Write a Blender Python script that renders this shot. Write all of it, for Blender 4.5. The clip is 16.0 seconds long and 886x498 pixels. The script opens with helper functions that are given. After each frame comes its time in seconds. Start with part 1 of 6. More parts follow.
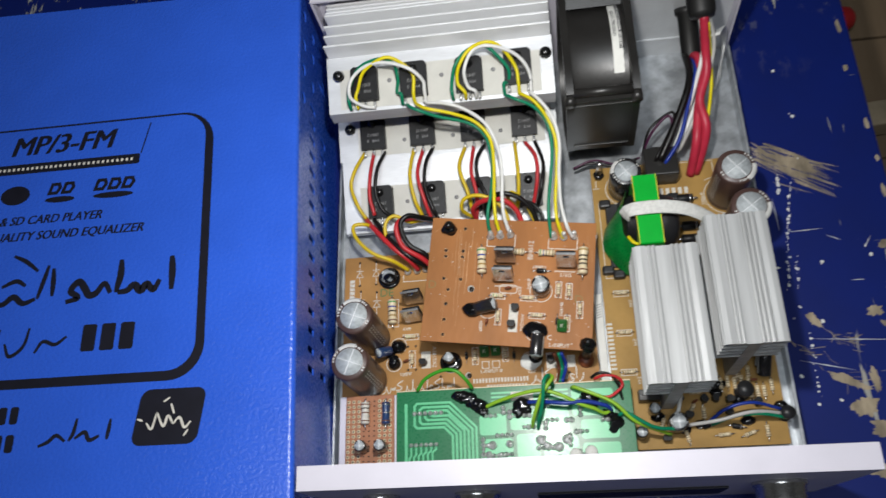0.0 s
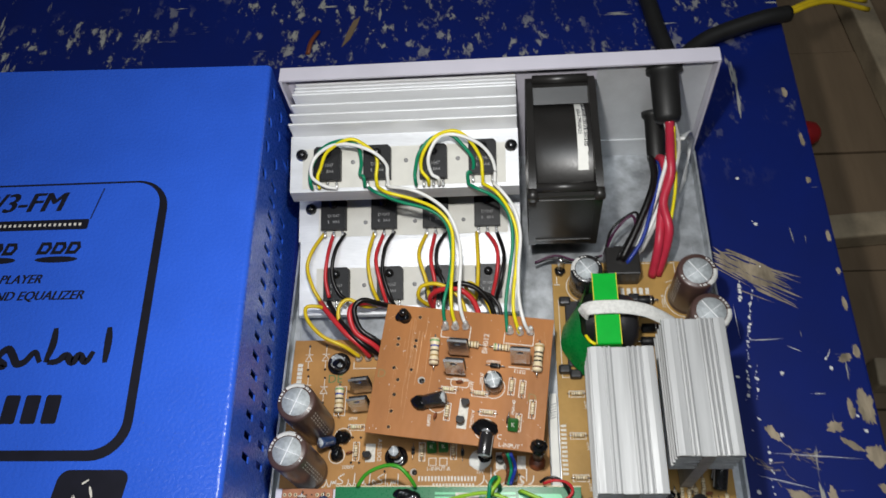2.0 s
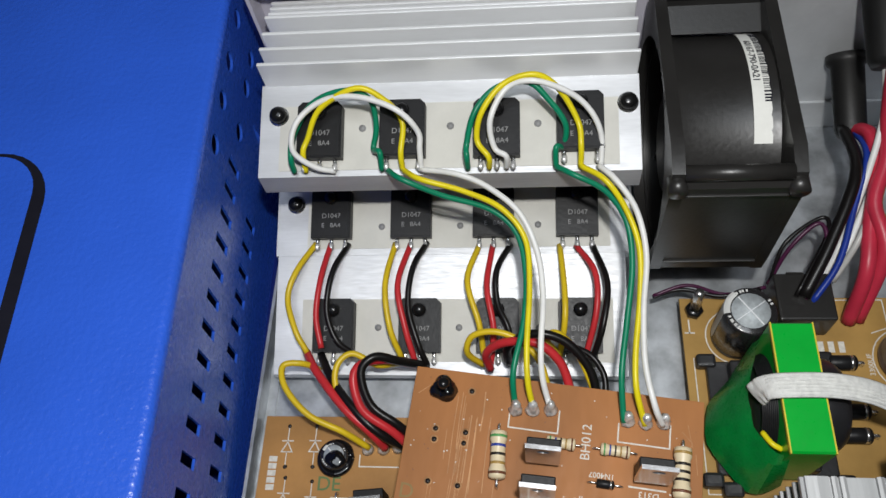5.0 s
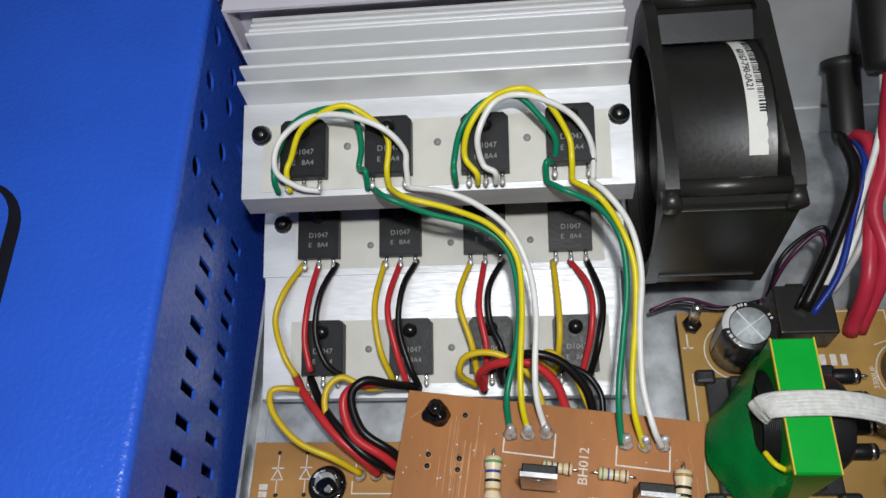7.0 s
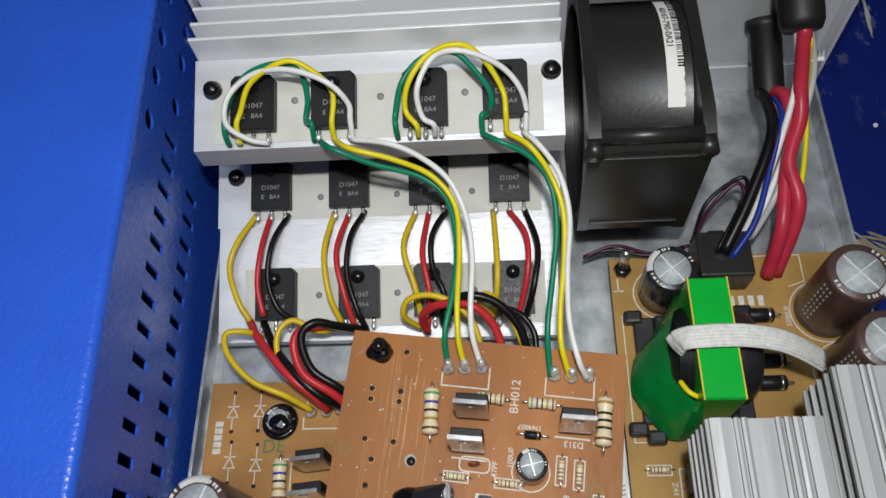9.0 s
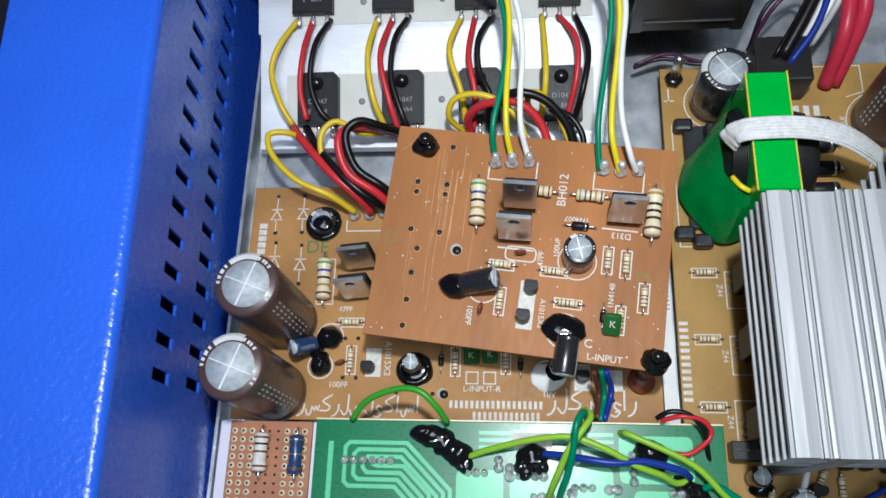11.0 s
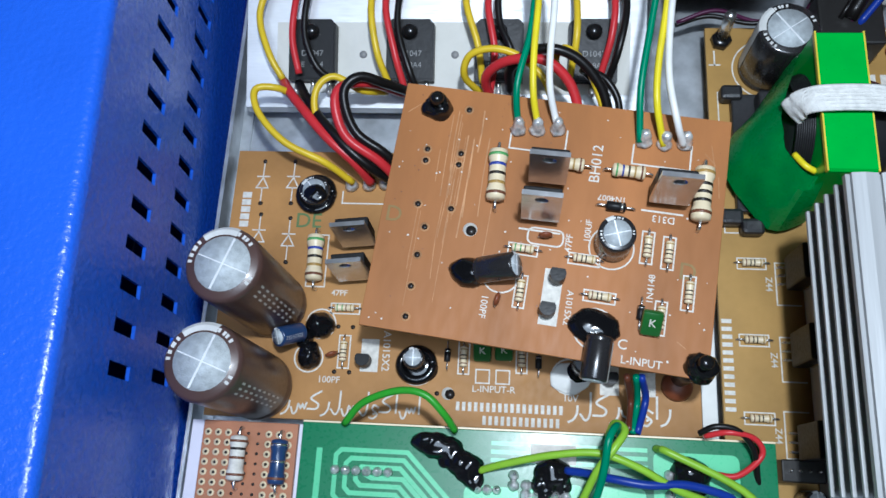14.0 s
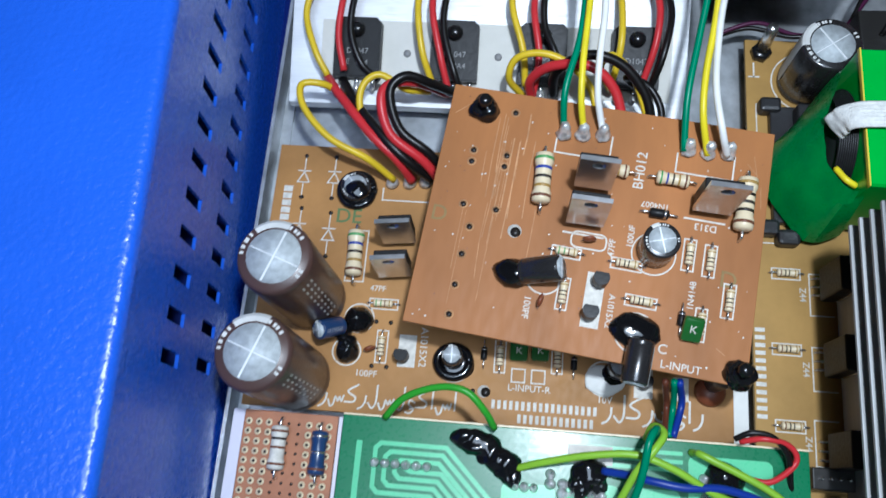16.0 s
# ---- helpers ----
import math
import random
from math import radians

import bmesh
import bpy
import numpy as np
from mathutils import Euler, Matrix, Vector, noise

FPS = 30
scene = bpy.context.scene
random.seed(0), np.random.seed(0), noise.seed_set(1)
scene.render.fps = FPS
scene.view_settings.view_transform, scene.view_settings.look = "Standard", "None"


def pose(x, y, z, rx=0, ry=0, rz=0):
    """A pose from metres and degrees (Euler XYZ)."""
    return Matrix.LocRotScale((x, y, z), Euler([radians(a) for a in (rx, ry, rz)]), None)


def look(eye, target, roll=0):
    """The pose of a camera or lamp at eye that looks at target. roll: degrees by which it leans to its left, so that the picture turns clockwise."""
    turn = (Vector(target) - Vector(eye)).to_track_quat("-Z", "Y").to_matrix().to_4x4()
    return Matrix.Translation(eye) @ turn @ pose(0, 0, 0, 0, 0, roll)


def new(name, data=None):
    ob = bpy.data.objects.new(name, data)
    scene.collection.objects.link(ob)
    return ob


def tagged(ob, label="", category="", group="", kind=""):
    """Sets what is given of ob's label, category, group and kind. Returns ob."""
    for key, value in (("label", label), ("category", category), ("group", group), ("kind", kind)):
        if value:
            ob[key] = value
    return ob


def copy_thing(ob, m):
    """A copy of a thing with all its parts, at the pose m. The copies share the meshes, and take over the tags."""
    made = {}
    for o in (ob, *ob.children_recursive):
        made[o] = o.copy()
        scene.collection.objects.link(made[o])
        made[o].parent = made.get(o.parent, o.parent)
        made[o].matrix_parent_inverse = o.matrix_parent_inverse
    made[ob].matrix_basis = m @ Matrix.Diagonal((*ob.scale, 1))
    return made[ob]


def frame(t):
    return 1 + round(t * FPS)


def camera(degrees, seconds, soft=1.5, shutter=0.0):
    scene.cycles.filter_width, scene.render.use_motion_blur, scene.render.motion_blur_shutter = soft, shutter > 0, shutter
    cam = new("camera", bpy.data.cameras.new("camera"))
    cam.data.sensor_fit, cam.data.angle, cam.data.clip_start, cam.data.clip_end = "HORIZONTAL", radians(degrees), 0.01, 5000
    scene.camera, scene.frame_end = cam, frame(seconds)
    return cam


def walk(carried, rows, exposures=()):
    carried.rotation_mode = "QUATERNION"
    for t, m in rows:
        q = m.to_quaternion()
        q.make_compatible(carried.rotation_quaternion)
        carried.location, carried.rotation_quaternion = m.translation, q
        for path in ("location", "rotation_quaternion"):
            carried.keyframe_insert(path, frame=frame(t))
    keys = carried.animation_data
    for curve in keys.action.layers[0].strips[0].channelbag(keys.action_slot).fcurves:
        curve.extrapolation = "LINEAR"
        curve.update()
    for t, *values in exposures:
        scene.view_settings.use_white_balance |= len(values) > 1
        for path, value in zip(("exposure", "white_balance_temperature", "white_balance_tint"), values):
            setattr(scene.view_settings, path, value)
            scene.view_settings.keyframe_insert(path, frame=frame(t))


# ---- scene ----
cam = camera(58.606, 16.0, soft=1.5, shutter=0.5)
PATH = [
    (0, (0.0528, -0.0553, 0.4537), (-0.0755, 0.3221, -0.4634), -21.72),
    (0.5, (0.0534, -0.0669, 0.4642), (-0.0380, 0.3362, -0.4464), -15.52),
    (1, (0.0554, -0.0706, 0.4615), (-0.0403, 0.3385, -0.4459), -14.92),
    (1.5, (0.0613, -0.0573, 0.4574), (-0.0185, 0.3821, -0.4373), -12.18),
    (2, (0.0623, -0.0488, 0.4424), (-0.0295, 0.4258, -0.4330), -11.16),
    (2.5, (0.0557, -0.0292, 0.4242), (-0.0583, 0.4575, -0.4419), -12.06),
    (3, (0.0398, 0.0087, 0.3776), (-0.0626, 0.5033, -0.4854), -10.68),
    (3.5, (0.0298, 0.0408, 0.3143), (-0.0703, 0.4953, -0.5708), -11.36),
    (5.8, (0.0278, 0.0502, 0.2873), (-0.0840, 0.5215, -0.5876), -12.85),
    (6, (0.0290, 0.0523, 0.2858), (-0.0809, 0.5181, -0.5923), -13.08),
    (6.5, (0.0296, 0.0519, 0.2867), (-0.0801, 0.5187, -0.5909), -13.28),
    (7, (0.0302, 0.0537, 0.2877), (-0.0773, 0.5245, -0.5879), -13.23),
    (7.5, (0.0316, 0.0563, 0.2891), (-0.0769, 0.5277, -0.5861), -13.29),
    (8, (0.0334, 0.0573, 0.2910), (-0.0718, 0.5252, -0.5865), -13.32),
    (8.5, (0.0320, 0.0442, 0.2925), (-0.0752, 0.4811, -0.6006), -14.21),
    (9, (0.0423, 0.0394, 0.2977), (-0.0332, 0.4768, -0.5984), -10.79),
    (9.5, (0.0367, 0.0198, 0.3071), (-0.0730, 0.4184, -0.6034), -15.62),
    (10, (0.0338, 0.0037, 0.3045), (-0.0785, 0.3650, -0.6212), -17.39),
    (12.3, (0.0302, 0.0173, 0.2444), (-0.0573, 0.3136, -0.7067), -14.75),
    (12.5, (0.0291, 0.0192, 0.2423), (-0.0568, 0.3093, -0.7108), -14.89),
    (13, (0.0272, 0.0188, 0.2437), (-0.0648, 0.3158, -0.7067), -15.18),
    (13.5, (0.0250, 0.0206, 0.2464), (-0.0663, 0.3135, -0.7053), -15.27),
    (14, (0.0233, 0.0202, 0.2483), (-0.0703, 0.3112, -0.7038), -15.52),
    (14.5, (0.0183, 0.0185, 0.2500), (-0.0793, 0.3222, -0.6977), -15.40),
    (15, (0.0163, 0.0233, 0.2495), (-0.0816, 0.3165, -0.7016), -16.00),
    (15.5, (0.0135, 0.0263, 0.2485), (-0.0665, 0.3206, -0.7039), -12.34),
    (16, (0.0103, 0.0190, 0.2528), (-0.0788, 0.3063, -0.7009), -12.93),
]
EXPOSURES = [(0.0, 0.18, 6400, 9), (1.5, 0.17, 6400, 9), (2.5, 0.26, 6450, 9), (3.1, 0.28, 6450, 9), (3.5, 0.36, 6400, 9), (4.5, 0.10, 6350, 9), (6.0, -0.06, 6300, 9), (8.5, -0.06, 6300, 9), (9.5, 0.06, 6300, 8), (10.0, 0.22, 6250, 8), (12.3, 0.34, 5150, 6), (14.0, 0.32, 5350, 6), (16.0, 0.34, 5300, 6)]
walk(cam, [(t, look(eye, target, roll)) for t, eye, target, roll in PATH], EXPOSURES)

# ---- world and lights ----
world = bpy.data.worlds.new("room_air")
scene.world = world
world.use_nodes = True
world.node_tree.nodes["Background"].inputs[0].default_value = (0.62, 0.72, 0.85, 1)
world.node_tree.nodes["Background"].inputs[1].default_value = 0.06


def area_lamp(name, eye, target, size, watts, colour):
    data = bpy.data.lights.new(name, "AREA")
    data.shape, data.size, data.energy, data.color = "DISK", size, watts, colour
    ob = new(name, data)
    ob.matrix_world = look(eye, target)
    return ob


# Fixed stand-in for the phone's torch, which really moves along with the camera.
area_lamp("torch_stand_in", (0.048, 0.062, 0.375), (0.0, 0.12, 0.0), 0.018, 0.95, (1.0, 0.97, 0.93))
area_lamp("ceiling_lamp", (0.03, -0.25, 1.88), (0.03, -0.25, 0.0), 0.85, 10.0, (0.9, 0.95, 1.0))

# ---- materials ----
def mat(name, base, rough=0.5, metal=0.0, var=0.12, scale=120.0, fine=900.0, bump=0.0, coat=0.0, other=None, stretch=(1, 1, 1), spec=0.5):
    """A procedural surface: base colour broken up at two scales, uneven gloss and fine relief."""
    m = bpy.data.materials.new(name)
    m.use_nodes = True
    t = m.node_tree
    b = t.nodes["Principled BSDF"]
    b.inputs["Metallic"].default_value = metal
    b.inputs["Coat Weight"].default_value = coat
    b.inputs["Coat Roughness"].default_value = 0.12
    b.inputs["Specular IOR Level"].default_value = spec
    co = t.nodes.new("ShaderNodeTexCoord")
    mp = t.nodes.new("ShaderNodeMapping")
    mp.inputs["Scale"].default_value = stretch
    t.links.new(co.outputs["Object"], mp.inputs["Vector"])
    big, small = t.nodes.new("ShaderNodeTexNoise"), t.nodes.new("ShaderNodeTexNoise")
    for n, s in ((big, scale), (small, fine)):
        n.inputs["Scale"].default_value, n.inputs["Detail"].default_value = s, 3.0
        t.links.new(mp.outputs[0], n.inputs["Vector"])
    mix = t.nodes.new("ShaderNodeMix")
    mix.data_type = "RGBA"
    dark = other or tuple(c * (1 - 2.2 * var) for c in base)
    mix.inputs[6].default_value = (*base, 1)
    mix.inputs[7].default_value = (*dark, 1)
    both = t.nodes.new("ShaderNodeMath")
    both.operation = "MULTIPLY_ADD"
    both.inputs[1].default_value, both.inputs[2].default_value = 0.35, -0.1
    t.links.new(small.outputs[0], both.inputs[0])
    add = t.nodes.new("ShaderNodeMath")
    add.operation, add.use_clamp = "ADD", True
    ramp = t.nodes.new("ShaderNodeMapRange")
    ramp.inputs[1].default_value, ramp.inputs[2].default_value = 0.35, 0.75
    t.links.new(big.outputs[0], ramp.inputs[0])
    t.links.new(ramp.outputs[0], add.inputs[0])
    t.links.new(both.outputs[0], add.inputs[1])
    t.links.new(add.outputs[0], mix.inputs[0])
    t.links.new(mix.outputs[2], b.inputs["Base Color"])
    rr = t.nodes.new("ShaderNodeMapRange")
    rr.inputs[3].default_value, rr.inputs[4].default_value = max(0.04, rough * 0.75), min(1, rough * 1.3)
    t.links.new(small.outputs[0], rr.inputs[0])
    t.links.new(rr.outputs[0], b.inputs["Roughness"])
    if bump:
        bp = t.nodes.new("ShaderNodeBump")
        bp.inputs["Strength"].default_value, bp.inputs["Distance"].default_value = bump, 0.0004
        t.links.new(small.outputs[0], bp.inputs["Height"])
        t.links.new(bp.outputs[0], b.inputs["Normal"])
    return m


cover_blue = mat("blue_powder_coat", (0.030, 0.116, 0.67), 0.27, var=0.05, scale=25, fine=520, bump=0.8)
panel_white = mat("white_enamel", (0.62, 0.60, 0.68), 0.4, var=0.04, scale=40)
steel = mat("galvanised_steel", (0.60, 0.63, 0.66), 0.40, 0.6, var=0.22, scale=110, fine=500)
alu = mat("milled_aluminium", (0.68, 0.69, 0.71), 0.55, 0.62, var=0.11, scale=70, fine=1500, stretch=(0.12, 1, 1), bump=0.05)
# Paler copy of the milled aluminium: the light on the fins is in its colour.
alu_fin_lit = mat("fin_aluminium_lit", (0.93, 0.94, 0.95), 0.32, 0.25, var=0.06, scale=70, fine=1500, stretch=(0.12, 1, 1), bump=0.05)
alu_dull = mat("extruded_aluminium", (0.47, 0.48, 0.485), 0.50, 0.25, var=0.16, scale=160, fine=900, stretch=(1, 0.05, 1), bump=0.15)
steel_bright = mat("bright_steel", (0.66, 0.68, 0.70), 0.48, 0.30, var=0.06, scale=60, fine=500)
paste_grey = mat("mica_paste", (0.60, 0.59, 0.54), 0.62, var=0.05, scale=90)
pcb_red = mat("board_red_brown", (0.41, 0.168, 0.052), 0.50, var=0.15, scale=35, fine=500, stretch=(1, 0.3, 1), spec=0.22)
pcb_tan = mat("board_tan", (0.42, 0.215, 0.068), 0.52, var=0.15, scale=40, fine=500, spec=0.22)
pcb_ochre = mat("board_ochre", (0.42, 0.250, 0.072), 0.52, var=0.15, scale=40, fine=500, spec=0.22)
pcb_worn = mat("board_worn", (0.56, 0.30, 0.14), 0.55, var=0.2, scale=200, spec=0.22)
pcb_green = mat("solder_mask_green", (0.010, 0.165, 0.062), 0.28, var=0.08, scale=60, coat=0.05, spec=0.32)
trace_green = mat("trace_green", (0.14, 0.55, 0.28), 0.28, var=0.06, scale=90, coat=0.05, spec=0.32)
perf_brown = mat("perfboard_brown", (0.36, 0.14, 0.06), 0.5)
silk = mat("silk_white", (0.68, 0.65, 0.58), 0.6, var=0.12, scale=700)
stamp_faint = mat("stamp_faint", (0.24, 0.15, 0.04), 0.6)
stamp_green = mat("stamp_green", (0.10, 0.16, 0.05), 0.6)
epoxy = mat("black_epoxy", (0.012, 0.012, 0.013), 0.42, var=0.15, scale=300, bump=0.15, spec=0.22)
ink_grey = mat("laser_mark", (0.28, 0.28, 0.28), 0.6)
glue = mat("black_glue", (0.006, 0.006, 0.007), 0.10, var=0.1)
plastic = mat("fan_black", (0.020, 0.019, 0.018), 0.36, var=0.15, scale=60, fine=700, bump=0.1)
tin = mat("tinned_metal", (0.72, 0.72, 0.71), 0.25, 0.95, var=0.12, scale=400)
tab_metal = mat("tab_metal", (0.68, 0.69, 0.71), 0.22, 0.85, var=0.12, scale=300)
solder = mat("solder", (0.90, 0.90, 0.89), 0.32, 0.55, var=0.30, scale=500, fine=700, bump=1.0)
screw_black = mat("screw_black", (0.015, 0.015, 0.016), 0.22, 0.4)
sleeve_brown = mat("capacitor_sleeve_brown", (0.078, 0.044, 0.038), 0.34, var=0.08, coat=0.12)
sleeve_black = mat("capacitor_sleeve_black", (0.020, 0.019, 0.020), 0.25, coat=0.3)
sleeve_blue = mat("capacitor_sleeve_blue", (0.02, 0.05, 0.14), 0.3, coat=0.3)
cap_top = mat("capacitor_can_top", (0.50, 0.54, 0.56), 0.55, 0.1, var=0.14, scale=500, fine=2500, bump=0.4)
cap_line = mat("can_score", (0.84, 0.86, 0.88), 0.4, 0.2)
cap_print = mat("sleeve_print", (0.62, 0.62, 0.60), 0.5)
beige = mat("resistor_beige", (0.74, 0.62, 0.41), 0.4, var=0.06, scale=300)
band_black = mat("band_black", (0.02, 0.015, 0.012), 0.4)
band_blue = mat("band_blue", (0.03, 0.06, 0.35), 0.4)
band_gold = mat("band_gold", (0.42, 0.26, 0.07), 0.35)
band_green = mat("band_green", (0.10, 0.33, 0.10), 0.4)
band_brown = mat("band_brown", (0.16, 0.06, 0.03), 0.4)
film_green = mat("film_green", (0.02, 0.12, 0.02), 0.3, coat=0.3)
ceramic_brown = mat("ceramic_brown", (0.20, 0.055, 0.02), 0.45)
tape_green = mat("tape_green", (0.005, 0.40, 0.035), 0.30, var=0.05, coat=0.2)
tape_dark = mat("tape_green_loose", (0.014, 0.50, 0.095), 0.28, var=0.12, coat=0.3)
tape_yellow = mat("tape_yellow", (0.70, 0.55, 0.05), 0.4)
ferrite = mat("ferrite", (0.018, 0.018, 0.020), 0.38, bump=0.2)
sleeving = mat("white_sleeving", (0.76, 0.76, 0.73), 0.7, var=0.10, scale=600, fine=2500, bump=0.7)
paper = mat("paper_label", (0.72, 0.72, 0.68), 0.6, var=0.05)
ink = mat("black_ink", (0.008, 0.008, 0.016), 0.55, spec=0.25)
rubber = mat("rubber_black", (0.012, 0.012, 0.012), 0.5)


def wire_mat(name, c):
    return mat("insulation_" + name, c, 0.34, var=0.07, scale=150, spec=0.3)


wire_green = wire_mat("green", (0.005, 0.20, 0.10))
wire_yellow = wire_mat("yellow", (0.74, 0.62, 0.010))
wire_ochre = wire_mat("ochre", (0.66, 0.47, 0.016))
wire_white = wire_mat("white", (0.78, 0.78, 0.76))
wire_red = wire_mat("red", (0.52, 0.028, 0.034))
wire_crimson = wire_mat("crimson", (0.50, 0.030, 0.060))
wire_black = wire_mat("black", (0.007, 0.006, 0.006))
wire_blue = wire_mat("blue", (0.012, 0.035, 0.26))
wire_grey = wire_mat("grey", (0.48, 0.47, 0.45))
wire_purple = wire_mat("purple", (0.06, 0.01, 0.04))
wire_leaf = wire_mat("leaf_green", (0.05, 0.30, 0.02))
wire_lime = wire_mat("lime", (0.26, 0.48, 0.03))
wire_brown = wire_mat("brown", (0.10, 0.03, 0.015))


def table_paint():
    """Blue paint worn through to pale wood in scrapes and chips."""
    m = bpy.data.materials.new("scraped_blue_table")
    m.use_nodes = True
    t = m.node_tree
    b = t.nodes["Principled BSDF"]
    co = t.nodes.new("ShaderNodeTexCoord")

    def noise_at(scale, detail, lacun, stretch):
        mp, n = t.nodes.new("ShaderNodeMapping"), t.nodes.new("ShaderNodeTexNoise")
        mp.inputs["Scale"].default_value = stretch
        mp.inputs["Rotation"].default_value = (0, 0, 0.35)
        n.inputs["Scale"].default_value, n.inputs["Detail"].default_value, n.inputs["Roughness"].default_value = scale, detail, lacun
        t.links.new(co.outputs["Object"], mp.inputs["Vector"])
        t.links.new(mp.outputs[0], n.inputs["Vector"])
        return n

    def cut(n, lo, hi):
        r = t.nodes.new("ShaderNodeMapRange")
        r.inputs[1].default_value, r.inputs[2].default_value = lo, hi
        t.links.new(n.outputs[0], r.inputs[0])
        return r

    def join(op, a, c):
        q = t.nodes.new("ShaderNodeMath")
        q.operation, q.use_clamp = op, True
        t.links.new(a.outputs[0], q.inputs[0])
        t.links.new(c.outputs[0], q.inputs[1])
        return q

    chips = cut(noise_at(52, 8, 0.72, (1.8, 1, 1)), 0.555, 0.60)
    zone = cut(noise_at(5.5, 3, 0.6, (1, 1, 1)), 0.44, 0.56)
    chips = join("MULTIPLY", chips, zone)
    far = t.nodes.new("ShaderNodeSeparateXYZ")
    t.links.new(co.outputs["Object"], far.inputs[0])
    back = t.nodes.new("ShaderNodeMapRange")
    back.inputs[1].default_value, back.inputs[2].default_value, back.inputs[3].default_value = -0.02, 0.12, 0.0
    t.links.new(far.outputs[1], back.inputs[0])
    chips = join("MULTIPLY", chips, back)
    scr = cut(noise_at(26, 4, 0.6, (5, 0.6, 1)), 0.67, 0.70)
    scr2 = cut(noise_at(22, 4, 0.6, (0.7, 6, 1)), 0.68, 0.71)
    worn = join("ADD", chips, join("ADD", scr, scr2))
    wood = t.nodes.new("ShaderNodeMix")
    wood.data_type = "RGBA"
    wood.inputs[6].default_value, wood.inputs[7].default_value = (0.50, 0.50, 0.46, 1), (0.24, 0.23, 0.21, 1)
    t.links.new(noise_at(120, 4, 0.6, (1, 0.2, 1)).outputs[0], wood.inputs[0])
    blue = t.nodes.new("ShaderNodeMix")
    blue.data_type = "RGBA"
    blue.inputs[6].default_value, blue.inputs[7].default_value = (0.003, 0.015, 0.17, 1), (0.005, 0.011, 0.085, 1)
    t.links.new(noise_at(14, 5, 0.6, (1, 1, 1)).outputs[0], blue.inputs[0])
    mix = t.nodes.new("ShaderNodeMix")
    mix.data_type = "RGBA"
    t.links.new(worn.outputs[0], mix.inputs[0])
    t.links.new(blue.outputs[2], mix.inputs[6])
    t.links.new(wood.outputs[2], mix.inputs[7])
    t.links.new(mix.outputs[2], b.inputs["Base Color"])
    b.inputs["Roughness"].default_value = 0.48
    b.inputs["Specular IOR Level"].default_value = 0.22
    bp = t.nodes.new("ShaderNodeBump")
    bp.invert = True
    bp.inputs["Strength"].default_value, bp.inputs["Distance"].default_value = 0.6, 0.0008
    t.links.new(worn.outputs[0], bp.inputs["Height"])
    t.links.new(bp.outputs[0], b.inputs["Normal"])
    return m


table_blue = table_paint()
wood_raw = mat("dusty_wood", (0.20, 0.138, 0.080), 0.85, var=0.2, scale=20, fine=200, stretch=(1, 0.15, 1), bump=0.4)
earth = mat("dusty_floor", (0.22, 0.18, 0.14), 0.9, var=0.2, scale=14, fine=120, bump=0.4)
wall_paint = mat("plain_plaster", (0.42, 0.40, 0.37), 0.9, var=0.06, scale=4, fine=60)
wood_bare = mat("bare_scraped_wood", (0.42, 0.345, 0.24), 0.9, var=0.30, scale=140, fine=900, stretch=(1, 0.3, 1), bump=0.5)
wood_pale = mat("batten_wood", (0.40, 0.32, 0.21), 0.85, var=0.2, scale=30, fine=300, bump=0.3)
red_plastic = mat("red_plastic", (0.42, 0.015, 0.02), 0.4)

# ---- mesh tools, millimetres in, metres out ----
MM = 0.001
FRAME = {}


def thing(name, label, category, group="", base=(0, 0, 0), kind=""):
    """A thing's Empty at its base, given in millimetres; its parts are then given in the place's millimetres."""
    ob = new(name)
    ob.empty_display_size = 0.01
    ob.location = Vector(base) * MM
    FRAME[ob.name] = Matrix.Translation(-Vector(base))
    return tagged(ob, label, category, group, kind)


def part(name, bm, material, parent, label=""):
    if parent is not None:
        bm.transform(FRAME[parent.name])
    bm.transform(Matrix.Scale(MM, 4))
    me = bpy.data.meshes.new(name)
    bm.to_mesh(me)
    bm.free()
    me.materials.append(material)
    ob = new(name, me)
    if parent is not None:
        ob.parent = parent
        FRAME[ob.name] = FRAME[parent.name]
    return tagged(ob, label)


def whole(name, bm, material, label, category, group="", kind=""):
    """A thing of one mesh."""
    return tagged(part(name, bm, material, None), label, category, group, kind)


def smooth(bm, angle=0.6):
    for f in bm.faces:
        f.smooth = True
    for e in bm.edges:
        if len(e.link_faces) == 2 and e.calc_face_angle(0) > angle:
            e.smooth = False
    return bm


def box(x0, x1, y0, y1, z0, z1, bevel=0.0, bm=None, m=None):
    bm = bm or bmesh.new()
    vs = [bm.verts.new((x, y, z)) for x in (x0, x1) for y in (y0, y1) for z in (z0, z1)]
    fs = [bm.faces.new([vs[i] for i in q]) for q in ((0, 1, 3, 2), (4, 6, 7, 5), (0, 4, 5, 1), (2, 3, 7, 6), (0, 2, 6, 4), (1, 5, 7, 3))]
    if bevel:
        es = list({e for f in fs for e in f.edges})
        r = bmesh.ops.bevel(bm, geom=es, offset=bevel, segments=2, affect="EDGES", profile=0.5)
        vs = [v for v in {v for f in r["faces"] for v in f.verts}]
    if m is not None:
        bmesh.ops.transform(bm, matrix=m, verts=list(bm.verts) if bevel else vs)
    return bm


def ring(bm, c, u, v, r, n, squash=1.0):
    return [bm.verts.new(c + u * (r * math.cos(2 * math.pi * i / n)) + v * (r * squash * math.sin(2 * math.pi * i / n))) for i in range(n)]


